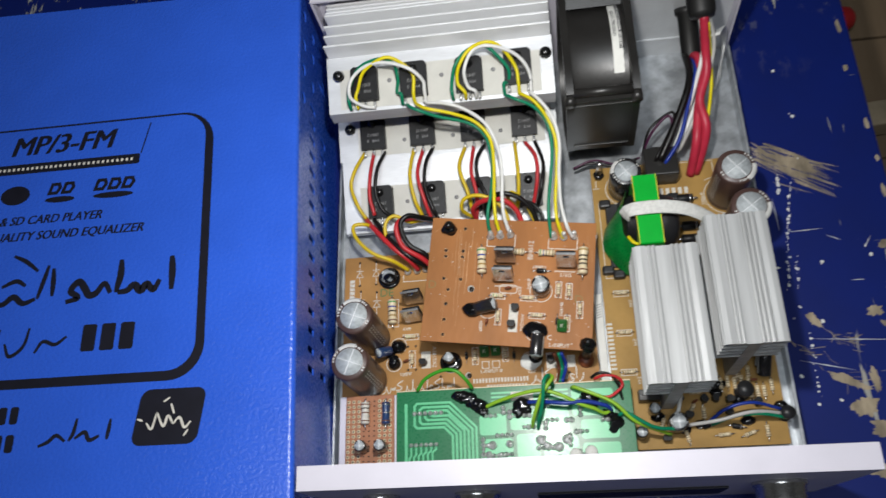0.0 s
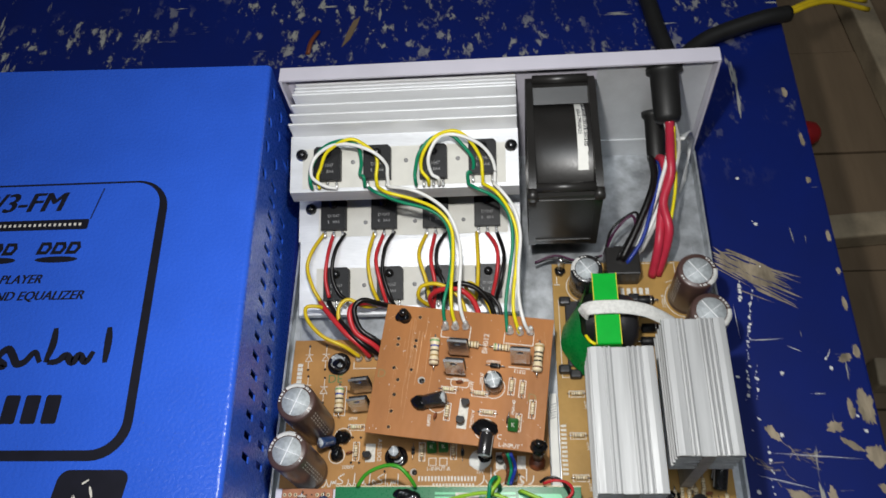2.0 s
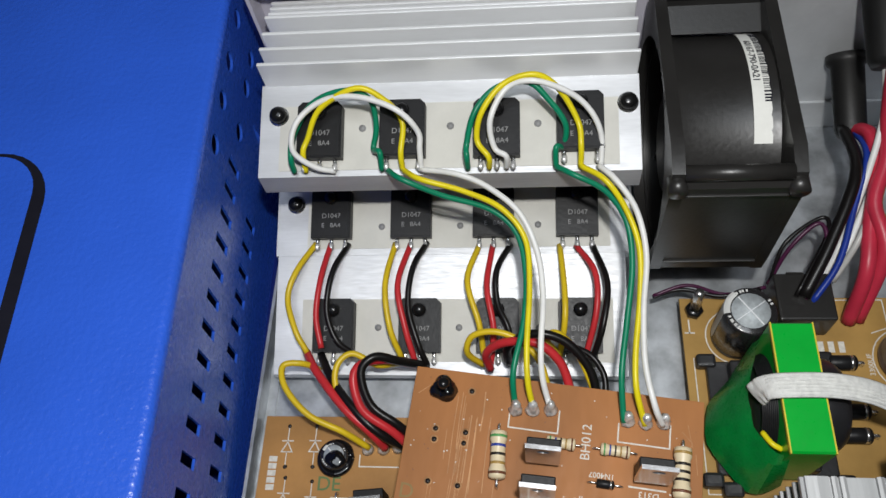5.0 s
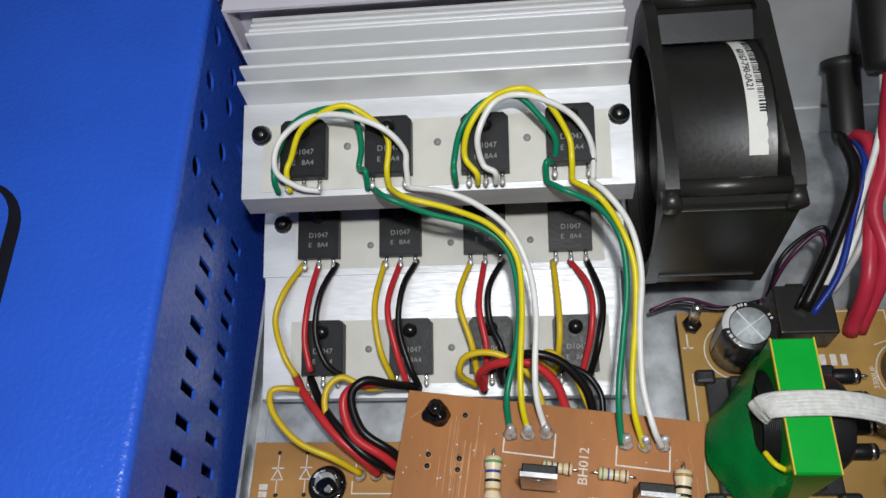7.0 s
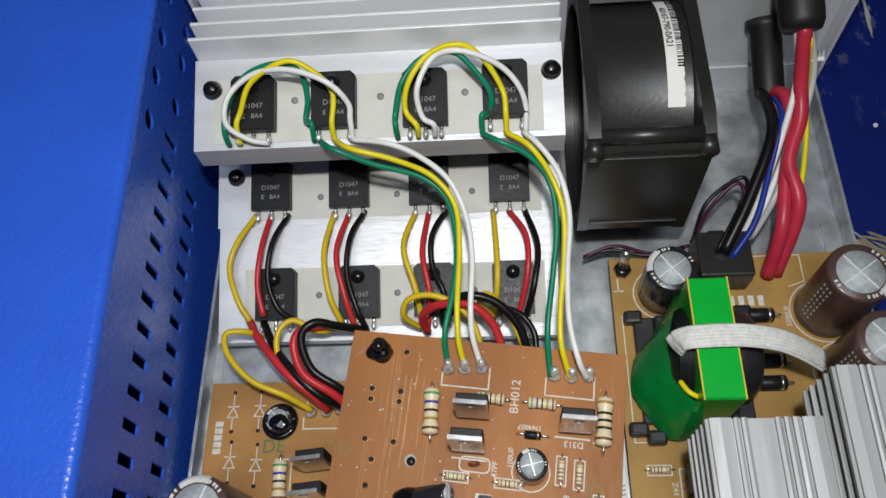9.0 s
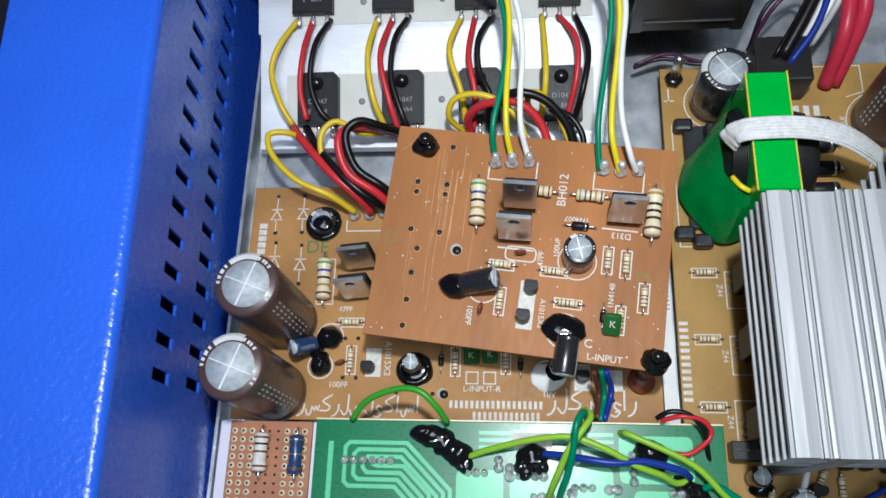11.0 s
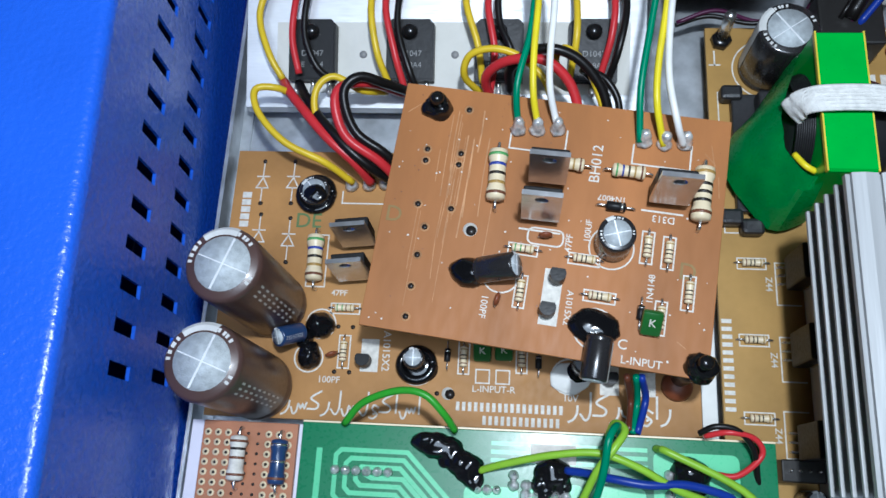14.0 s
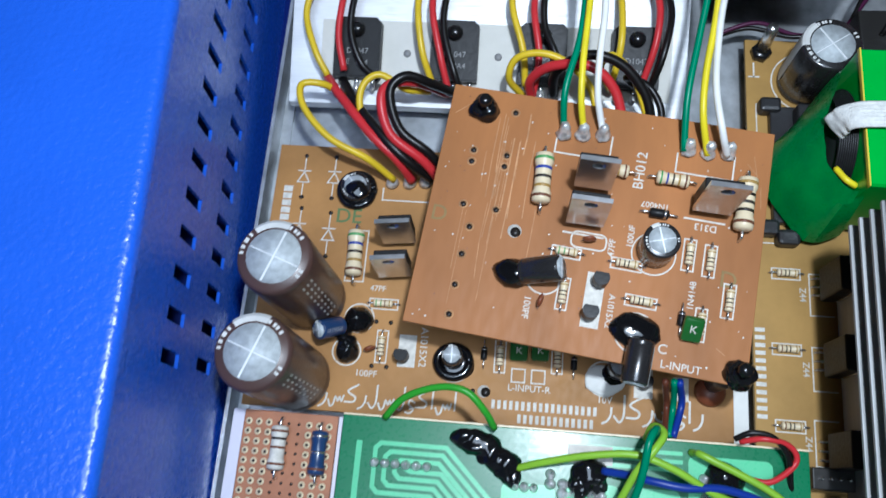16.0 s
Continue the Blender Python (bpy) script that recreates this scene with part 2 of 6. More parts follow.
def lathe(p0, p1, prof, n=20, bm=None):
    """A turned body from p0 towards p1: prof is rows of (fraction of the length, radius)."""
    bm = bm or bmesh.new()
    p0, p1 = Vector(p0), Vector(p1)
    w = (p1 - p0).normalized()
    u = w.orthogonal().normalized()
    v = w.cross(u)
    rings = [ring(bm, p0.lerp(p1, f), u, v, max(r, 0.01), n) for f, r in prof]
    for a, b in zip(rings, rings[1:]):
        for i in range(n):
            bm.faces.new((a[i], a[(i + 1) % n], b[(i + 1) % n], b[i]))
    bm.faces.new(rings[0][::-1])
    bm.faces.new(rings[-1])
    return smooth(bm)


def cyl(p0, p1, r, n=16, bm=None):
    return lathe(p0, p1, ((0, r), (1, r)), n, bm)


def prism(pts, z0, z1, bm=None, axis="z"):
    """A polygon drawn out along an axis."""
    bm = bm or bmesh.new()
    put = {"z": lambda a, b, c: (a, b, c), "x": lambda a, b, c: (c, a, b), "y": lambda a, b, c: (a, c, b)}[axis]
    lo = [bm.verts.new(put(a, b, z0)) for a, b in pts]
    hi = [bm.verts.new(put(a, b, z1)) for a, b in pts]
    n = len(pts)
    bm.faces.new(lo)
    bm.faces.new(hi)
    for i in range(n):
        bm.faces.new((lo[i], lo[(i + 1) % n], hi[(i + 1) % n], hi[i]))
    bmesh.ops.recalc_face_normals(bm, faces=bm.faces)
    return bm


def curve_points(pts, steps=7):
    """A soft line through the given points."""
    p = [Vector(q) for q in pts]
    p = [2 * p[0] - p[1], *p, 2 * p[-1] - p[-2]]
    out = []
    for a, b, c, d in zip(p, p[1:], p[2:], p[3:]):
        for i in range(steps):
            t = i / steps
            out.append(0.5 * ((2 * b) + (c - a) * t + (2 * a - 5 * b + 4 * c - d) * t * t + (3 * b - a - 3 * c + d) * t ** 3))
    return out + [p[-2]]


def tube(pts, r, n=9, steps=7, squash=1.0, bm=None, up=None):
    bm = bm or bmesh.new()
    line = curve_points(pts, steps) if steps > 1 else [Vector(q) for q in pts]
    u, last = None, None
    for i, c in enumerate(line):
        w = (line[min(i + 1, len(line) - 1)] - line[max(i - 1, 0)]).normalized()
        if up is not None:
            u = Vector(up).cross(w).normalized()
        else:
            u = w.orthogonal().normalized() if u is None else (u - w * u.dot(w)).normalized()
        now = ring(bm, c, u, w.cross(u), r, n, squash)
        if last:
            for k in range(n):
                bm.faces.new((last[k], last[(k + 1) % n], now[(k + 1) % n], now[k]))
        else:
            bm.faces.new(now[::-1])
        last = now
    bm.faces.new(last)
    return smooth(bm, 1.2)


def blob(c, rx, ry, rz, seed=0, lump=0.18, bm=None):
    """A drop of set glue or solder, uneven."""
    bm = bm or bmesh.new()
    r = bmesh.ops.create_uvsphere(bm, u_segments=24, v_segments=15, radius=1.0)
    for v in r["verts"]:
        k = 1 + lump * noise.noise(v.co * 1.4 + Vector((seed * 3.1, seed, 0))) + 0.06 * noise.noise(v.co * 4.0 + Vector((seed, 0, seed)))
        v.co = Vector((c[0] + v.co.x * rx * k, c[1] + v.co.y * ry * k, c[2] + max(v.co.z, -0.25) * rz * k))
    return smooth(bm, 3)


def outline(x0, x1, y0, y1, r=0.0, n=6):
    if not r:
        return [(x0, y0), (x1, y0), (x1, y1), (x0, y1)]
    out = []
    for cx, cy, a in ((x1 - r, y0 + r, -90), (x1 - r, y1 - r, 0), (x0 + r, y1 - r, 90), (x0 + r, y0 + r, 180)):
        out += [(cx + r * math.cos(radians(a + 90 * i / n)), cy + r * math.sin(radians(a + 90 * i / n))) for i in range(n + 1)]
    return out


def flat_line(pts, w, z, h=0.08, close=False, bm=None):
    """A printed stroke of width w along points in a plane, with mitred corners."""
    bm = bm or bmesh.new()
    p = [Vector(q) for q in pts]
    n = len(p)
    rim = []
    for i, c in enumerate(p):
        a = p[i - 1] if i or close else None
        b = p[(i + 1) % n] if i < n - 1 or close else None
        d0 = (c - a).normalized() if a is not None else (b - c).normalized()
        d1 = (b - c).normalized() if b is not None else d0
        n0, n1 = Vector((-d0.y, d0.x)), Vector((-d1.y, d1.x))
        s = (n0 + n1).normalized() if (n0 + n1).length > 0.1 else n0
        k = w / 2 / max(s.dot(n0), 0.45)
        e = c
        if a is None:
            e = c - d0 * w / 2
        elif b is None:
            e = c + d0 * w / 2
        rim.append([bm.verts.new((*(e + s * (k * f)), z + v)) for f, v in ((1, 0), (1, h), (-1, h), (-1, 0))])
    for q, r in list(zip(rim, rim[1:])) + ([(rim[-1], rim[0])] if close else []):
        for i in range(3):
            bm.faces.new((q[i], q[i + 1], r[i + 1], r[i]))
    if not close:
        bm.faces.new(rim[0][::-1])
        bm.faces.new(rim[-1])
    bmesh.ops.recalc_face_normals(bm, faces=bm.faces)
    return bm


def ragged(x, y, rx, ry, turn, z, h, seed, n=56):
    """An uneven flaked patch lying flat."""
    pts = []
    for i in range(n):
        a = 2 * math.pi * i / n
        k = 1 + 0.35 * noise.noise(Vector((math.cos(a) * 1.3, math.sin(a) * 1.3, seed * 2.7))) + 0.30 * noise.noise(Vector((math.cos(a) * 3.5, math.sin(a) * 3.5, seed))) + 0.28 * noise.noise(Vector((math.cos(a) * 9, math.sin(a) * 9, seed * 1.3)))
        q = Vector((rx * k * math.cos(a), ry * k * math.sin(a), 0))
        q.rotate(Matrix.Rotation(radians(turn), 3, "Z"))
        pts.append((x + q.x, y + q.y))
    return prism(pts, z, z + h)


def lettering(words, size, m, bold=0.0, wide=1.0, shear=0.0):
    """The outlines of words, size in millimetres, centred, in the plane given by m."""
    cu = bpy.data.curves.new("words", "FONT")
    cu.body, cu.size, cu.align_x, cu.align_y = words, size, "CENTER", "CENTER"
    cu.extrude, cu.offset, cu.shear, cu.resolution_u = 0.04, bold, shear, 3
    ob = new("words", cu)
    bpy.context.view_layer.update()
    me = bpy.data.meshes.new_from_object(ob.evaluated_get(bpy.context.evaluated_depsgraph_get()))
    bpy.data.objects.remove(ob)
    bm = bmesh.new()
    bm.from_mesh(me)
    bpy.data.meshes.remove(me)
    bm.transform(m @ Matrix.Diagonal((wide, 1, 1, 1)))
    return bm


def at(x, y, z=0.0, turn=0.0):
    return Matrix.Translation((x, y, z)) @ Matrix.Rotation(radians(turn), 4, "Z")


def pieces(bm, m):
    bm.transform(m)
    return bm

# ---- the room and the table ----
def setting(name, bm, material, label, category):
    return whole(name, bm, material, label, category, kind="structure")


setting("floor", box(-1600, 2000, -1800, 1800, -760, -740), earth, "dusty brown concrete workshop floor", "floor")
setting("wall_north", box(-1600, 2000, 1800, 1850, -740, 1900), wall_paint, "plain grey plaster wall of the workshop", "wall")
setting("wall_south", box(-1600, 2000, -1850, -1800, -740, 1900), wall_paint, "plain grey plaster wall of the workshop", "wall")
setting("wall_west", box(-1650, -1600, -1800, 1800, -740, 1900), wall_paint, "plain grey plaster wall of the workshop", "wall")
setting("wall_east", box(2000, 2050, -1800, 1800, -740, 1900), wall_paint, "plain grey plaster wall of the workshop", "wall")
setting("ceiling", box(-1600, 2000, -1800, 1800, 1900, 1950), wall_paint, "plain pale ceiling of the workshop", "ceiling")

bench = thing("work_table", "scraped blue painted wooden work table, paint worn to bare wood", "table", base=(-60, 250, -740))
part("table_top", box(-520, 260, -420, 860, -28, -6, 1.5), table_blue, bench)
for x in (-480, 200):
    for y in (-380, 810):
        part("leg", box(x - 30, x + 30, y - 30, y + 30, -740, -28), wood_raw, bench)

# ---- the amplifier case ----
case = thing("amplifier_case", "open galvanised steel amplifier case with white front and back panels", "amplifier case", base=(50, 120, -6))
part("floor_pan", box(-74, 178, -18, 260, 0, 1.2), steel, case, "bare galvanised steel floor pan")
part("side_lip", box(-75.2, -74, -18, 260, 0, 11), steel, case)
part("side_lip", box(178, 179.2, -18, 260, 0, 11), steel, case)
part("side_flange", box(-74, -70.5, -18, 252, 1.2, 2.2), steel, case)
part("side_flange", box(171, 178, -18, 190, 1.2, 2.2), steel, case)
front = part("front_panel", prism([(-21, -4), (-19.6, -4), (-19.6, 97.6), (-10, 97.6), (-10, 99), (-21, 99)], -66, 183, axis="x"), panel_white, case, "white enamelled front panel")
part("end_flange", box(181.6, 183, -19.4, -11, -4, 97.4), panel_white, front)
part("end_flange", box(-66, -64.6, -19.4, -11, -4, 97.4), panel_white, front)
back = part("back_panel", prism([(260.2, 0), (261.6, 0), (261.6, 97), (252, 97), (252, 95.8), (260.2, 95.8)], -72, 178, axis="x"), panel_white, case, "white enamelled back panel")
part("end_flange", box(176.6, 178, 252, 260, 1.3, 95.6), panel_white, back)
part("end_flange", box(-72, -70.6, 252, 260, 1.3, 95.6), panel_white, back)
part("rear_lip", box(112, 176.4, 257.6, 258.8, 1.3, 18.0), steel_bright, case)
part("inner_sheet", box(112, 176.4, 259, 260, 1.3, 95.4), steel_bright, back, "bare steel inner face")
for x in (-60, 165):
    for y in (5, 245):
        part("rubber_foot", cyl((x, y, -6), (x, y, 0), 7, 14), rubber, case)
for x, r in ((-35, 9), (12, 11), (150, 12)):
    k = part("control_knob", lathe((x, -21, 62), (x, -41, 62), ((0, r), (0.1, r), (0.15, r * 0.92), (0.9, r * 0.88), (1, r * 0.8)), 28), tin, front, "turned metal control knob")
    part("pointer", box(x - 0.6, x + 0.6, -42, -41, 62, 62 + r * 0.7), ink, k)
part("display_window", box(40, 130, -22.2, -21.1, 20, 50), ink, front, "dark display window")

# ---- the blue cover that leans beside it ----
SHEAR = Matrix(((1, -0.035, 0.06, -3.6), (-0.03, 1, 0, -2.4), (0, 0, 1, 0), (0, 0, 0, 1)))
cover = thing("case_cover", "blue powder-coated steel amplifier cover with punched side slots", "amplifier cover", base=(-220, 120, -6))
XW, Y0, Y1, ZT, ZB = -72.5, -24.0, 269.0, 92.0, -6.0


def cover_skin():
    """The top sheet with its two rounded bends and the far side."""
    r = 3.0
    prof = [(XW, ZT - r)] + [(XW - r + r * math.cos(radians(a)), ZT - r + r * math.sin(radians(a))) for a in (18, 36, 54, 72)] + [(XW - r, ZT)]
    far = XW - 255
    prof += [(far + r, ZT), (far + 1, ZT - 1), (far, ZT - r), (far, ZB)]
    inner = [(far + 1, ZB), (far + 1, ZT - r), (far + r, ZT - 1), (XW - r, ZT - 1), (XW - 1.6, ZT - 1.8), (XW - 1, ZT - r)]
    bm = prism(prof + inner, Y0, Y1, axis="y")
    return smooth(pieces(bm, SHEAR), 0.7)


def slotted_wall():
    """The side wall as one sheet: two rows of upright slots and a few round holes punched through it."""
    bm = bmesh.new()
    sw, pitch = 3.7, 10.66
    slots = {32.5: [46.3 + pitch * i for i in range(15)], 59.75: [44.3 + pitch * i for i in range(16)]}
    holes = {32.5: [238.0], 59.75: [220.0, 241.0, 255.5], 80.5: [199.5, 218.5, 236.0, 257.0]}
    r, c = 3.7, 5.0
    bands = [(ZB, 26.3, None), (26.3, 38.7, 32.5), (38.7, 53.5, None), (53.5, 66.0, 59.75), (66.0, 74.0, None), (74.0, 87.0, 80.5), (87.0, ZT - 3, None)]
    cuts = {Y0, Y1}
    for row in slots.values():
        cuts |= {v for y in row for v in (y - sw / 2, y + sw / 2)}
    for row in holes.values():
        cuts |= {v for y in row for v in (y - c, y + c)}
    cuts = sorted(cuts)
    for z0, z1, zc in bands:
        for y0, y1 in zip(cuts, cuts[1:]):
            m = (y0 + y1) / 2
            if any(abs(m - y) < sw / 2 for y in slots.get(zc, ())):
                continue
            near = [y for y in holes.get(zc, ()) if abs(m - y) < c]
            if near:
                if y0 > near[0] - c + 0.01:
                    continue
                y1, cy, cz, n = near[0] + c, near[0], (z0 + z1) / 2, 24
                rim = []
                for i in range(n):
                    a = 2 * math.pi * (i + 0.5) / n
                    k = min(c / max(abs(math.cos(a)), 1e-6), (z1 - z0) / 2 / max(abs(math.sin(a)), 1e-6))
                    rim.append([bm.verts.new((XW, cy + q * math.cos(a), cz + q * math.sin(a))) for q in (k, r)])
                for p, q in zip(rim, rim[1:] + rim[:1]):
                    bm.faces.new((p[0], q[0], q[1], p[1]))
                for qy, qz in ((y0, z0), (y1, z0), (y1, z1), (y0, z1)):
                    two = sorted(rim, key=lambda v: (v[0].co.y - qy) ** 2 + (v[0].co.z - qz) ** 2)[:2]
                    bm.faces.new((bm.verts.new((XW, qy, qz)), two[0][0], two[1][0]))
                continue
            bm.faces.new([bm.verts.new((XW, y, z)) for y, z in ((y0, z0), (y1, z0), (y1, z1), (y0, z1))])
    bmesh.ops.remove_doubles(bm, verts=bm.verts, dist=0.001)
    bmesh.ops.recalc_face_normals(bm, faces=bm.faces)
    if sum(f.normal.x * f.calc_area() for f in bm.faces) < 0:
        bmesh.ops.reverse_faces(bm, faces=bm.faces)
    bmesh.ops.solidify(bm, geom=bm.faces, thickness=1.0)
    return pieces(bm, SHEAR)


part("top_sheet", cover_skin(), cover_blue, cover)
part("slotted_side", slotted_wall(), cover_blue, cover, "slotted blue side wall")

# ---- heatsinks of the output stage ----
SLOPE = 18.0
SL = math.tan(radians(SLOPE))


def shelf(y0, y1, z0, thick, lip, x0, x1):
    """A sloping flange with a deeper front lip."""
    z1 = z0 + (y1 - y0) * SL
    return prism([(y0, z0), (y0, z0 - lip), (y0 + 2.5, z0 - lip), (y0 + 3.5, z0 - thick), (y1, z1 - thick), (y1, z1)], x0, x1, axis="x")


upper = thing("output_heatsink", "bright milled aluminium heatsink with a row of fins", "heatsink", "output heatsinks", base=(0, 230, 1.2))
part("flange", shelf(193.5, 225.6, 68, 3.2, 9.5, -66.3, 65.2), alu, upper, "polished aluminium mounting flange")
part("bridge", box(-65.5, 65, 220, 256, 1.2, 73), alu, upper)
for y, z in ((225.4, 89.6), (232.0, 90.0), (238.8, 90.2), (246.4, 90.4), (250.4, 88.0), (253.4, 87.6), (256.4, 87.2)):
    part("fin", box(-65.2, 64.8, y, y + 1.3, 72.5, z, 0.3), alu_fin_lit, upper, "bright extruded fin with a polished edge")
middle = thing("output_heatsink", "bright milled aluminium heatsink tucked under the upper one", "heatsink", "output heatsinks", base=(0, 215, 1.2))
part("flange", shelf(185.5, 226, 24.2, 3.0, 3.5, -71.5, 65.5), alu, middle)
part("web", box(-71.5, 65.5, 220, 225, 1.2, 31), alu, middle)
lower = thing("output_heatsink", "bright milled aluminium heatsink lying on the case floor", "heatsink", "output heatsinks", base=(0, 165, 1.2))
part("flange", shelf(140.8, 184, 12.9, 3.2, 3.6, -69.5, 63), alu, lower)
part("web", box(-69.5, 63, 178, 183, 1.2, 20), alu, lower)
part("front_wall", box(-69.5, 63, 144.5, 147, 1.2, 9.8), alu, lower)
for n, (par, y, z) in enumerate(((upper, 195.5, 68.0 + 2.0 * SL), (middle, 188.0, 24.2 + 2.5 * SL), (lower, 145.5, 12.9 + 4.7 * SL))):
    bm = box(-59, 58, 0, 23.5, 0.05, 0.35)
    bm.transform(Matrix.Translation((0, y, z)) @ Matrix.Rotation(radians(SLOPE), 4, "X"))
    part("mica_sheet", bm, paste_grey, par, "grey mica insulating sheet")


# Grey discs added in place of the small dark holes between the transistors.
for par, y, z in ((upper, 209.5, 68.0 + 16.0 * SL + 0.35), (middle, 196.0, 24.2 + 10.5 * SL + 0.35), (lower, 157.5, 12.9 + 16.7 * SL + 0.35)):
    for x in (-29.5, 1.2, 31.0):
        part("grey_dot", cyl((x, y, z), (x, y - 0.25 * SL, z + 0.25), 1.3, 12), ink_grey, par)


def tilt(x, y, z, deg=18.0):
    m = Matrix.Translation((x, y, z)) @ Matrix.Rotation(radians(deg), 4, "X")
    m.translation *= MM
    return m


MADE = {}


def place(key, build, m, label="", group=""):
    """The first of a kind is built with its parts, the others are copies of it; m in metres."""
    if key not in MADE:
        MADE[key] = build()
        MADE[key].matrix_basis = m
        ob = MADE[key]
    else:
        ob = copy_thing(MADE[key], m)
    return tagged(ob, label, group=group)


def metres(m):
    m = m.copy()
    m.translation *= MM
    return m


def transistor():
    t = thing("power_transistor", "black flat-pack power transistor bolted to the heatsink", "transistor", "output transistors")
    body = prism([(-7.8, 0), (7.8, 0), (7.8, 18.4), (6.2, 20), (-6.2, 20), (-7.8, 18.4)], 0.4, 5.0)
    bmesh.ops.bevel(body, geom=[e for e in body.edges if e.verts[0].co.z > 4.9 and e.verts[1].co.z > 4.9], offset=0.5, segments=2, affect="EDGES")
    b = part("body", body, epoxy, t)
    part("mark", lettering("D1047", 2.7, at(0.2, 8.6, 5.03)), ink_grey, b)
    part("mark", lettering("E   8A4", 2.5, at(0.2, 4.9, 5.03)), ink_grey, b)
    part("dimple", cyl((0, 15.6, 4.6), (0, 15.6, 5.1), 2.3, 18), screw_black, b)
    part("bolt", lathe((0, 15.6, 5.0), (0, 15.6, 8.0), ((0, 2.6), (0.5, 2.6), (0.8, 2.0), (1, 1.0)), 14), screw_black, t, "black bolt head")
    for x in (-5.45, 0, 5.45):
        part("lead", tube([(x, 0.5, 2.4), (x, -2.2, 2.4), (x, -3.0, 2.7)], 0.75, 6, 2), tin, t)
        part("solder_joint", lathe((x, -1.6, 2.3), (x, -4.6, 2.9), ((0, 0.7), (0.3, 0.98), (0.7, 1.0), (1, 0.4)), 10), solder, t)
    return t


for x, y in ((-43.7, 198.6), (-14.9, 198.6), (17.2, 198.0), (45.0, 199.6)):
    place("transistor", transistor, tilt(x, y, 68.0 + (y - 193.5) * SL + 0.3))
for x in (-48.8, -17.5, 14.2, 45.6):
    place("transistor", transistor, tilt(x, 191.2, 24.2 + 5.7 * SL + 0.3))
for x in (-45.8, -13.2, 15.8, 45.8):
    place("transistor", transistor, tilt(x, 148.6, 12.9 + 7.8 * SL + 0.3))


def dark_bolt():
    b = thing("bolt", "black cross-head bolt through the heatsink flange", "bolt", "heatsink bolts")
    part("washer", cyl((0, 0, 0), (0, 0, 0.6), 3.6, 16), tin, b)
    part("head", lathe((0, 0, 0.6), (0, 0, 4.2), ((0, 3.0), (0.55, 3.0), (0.85, 2.4), (1, 1.4)), 16), screw_black, b)
    return b


for x, y, z in ((-59.5, 214.6, 74.8), (61.2, 215.8, 75.2), (-63.9, 205, 30.5)):
    place("bolt", dark_bolt, tilt(x, y, z))

# ---- the fan ----
fan = thing("cooling_fan", "black square plastic cooling fan with a barcode label", "fan", base=(90, 214, 1.2))
FX0, FX1, FY, FZ = 70.0, 109.0, 214.0, 53.0


def fan_flange(x0, x1):
    bm = bmesh.new()
    n, s, r = 40, 40.0, 38.0
    rim = []
    for i in range(n):
        a = 2 * math.pi * i / n
        c, q = math.cos(a), math.sin(a)
        k = s / max(abs(c), abs(q))
        k = min(k, 52.5)
        if -0.625 * c - q > 0:
            k = min(k, 45.0 / (-0.625 * c - q))
        rim.append([bm.verts.new((x, FY + d * c, FZ + d * q)) for x, d in ((x0, k), (x1, k), (x1, r), (x0, r))])
    for a, b in zip(rim, rim[1:] + rim[:1]):
        for i in range(4):
            bm.faces.new((a[i], b[i], b[(i + 1) % 4], a[(i + 1) % 4]))
    bmesh.ops.recalc_face_normals(bm, faces=bm.faces)
    return smooth(bm, 0.4)


part("flange", fan_flange(FX0, FX0 + 4), plastic, fan)
part("flange", fan_flange(FX1 - 4, FX1), plastic, fan)
bm = bmesh.new()
rr = []
for i in range(48):
    a = 2 * math.pi * i / 48
    c, q = math.cos(a), math.sin(a)
    rr.append([bm.verts.new((x, FY + d * c, FZ + d * q)) for x, d in ((FX0 + 3.9, 38.4), (FX0 + 9, 37.2), (FX1 - 9, 37.2), (FX1 - 3.9, 38.4), (FX1 - 3.9, 36), (FX0 + 3.9, 36))])
for a, b in zip(rr, rr[1:] + rr[:1]):
    for i in range(6):
        bm.faces.new((a[i], b[i], b[(i + 1) % 6], a[(i + 1) % 6]))
bmesh.ops.recalc_face_normals(bm, faces=bm.faces)
part("barrel", smooth(bm, 0.5), plastic, fan, "curved black barrel")
for dy, dz in ((-36.4, 36.4), (36.4, 36.4), (-26, -24), (36.4, -36.4)):
    part("corner_post", cyl((FX0 + 4, FY + dy, FZ + dz), (FX1 - 4, FY + dy, FZ + dz), 2.6, 14), plastic, fan)
part("gusset", prism([(FY + 39.4, FZ + 20), (FY + 39.4, FZ + 34), (FY + 31, FZ + 36), (FY + 22, FZ + 32)], FX0 + 4, FX1 - 4, axis="x"), plastic, fan)
for dz in (29.0, -14.0):
    part("ridge", box(FX0 + 4, FX1 - 4, FY - 40.6, FY - 39.2, FZ + dz, FZ + dz + 1.0, 0.2), plastic, fan)
for x in (FX0 + 2, FX1 - 2):
    part("boss", cyl((x, FY - 36, FZ + 33), (x, FY - 41.5, FZ + 33), 3.0, 14), plastic, fan)
part("brace", prism([(FY - 39.8, FZ + 33), (FY - 37.5, FZ + 36), (FY - 27, FZ - 6), (FY - 39.8, FZ - 19)], FX0 + 4, FX1 - 4, axis="x"), plastic, fan)
part("hub", lathe((FX0 + 6, FY, FZ), (FX1 - 2, FY, FZ), ((0, 17), (0.1, 18), (0.95, 18), (1, 17)), 28), plastic, fan)
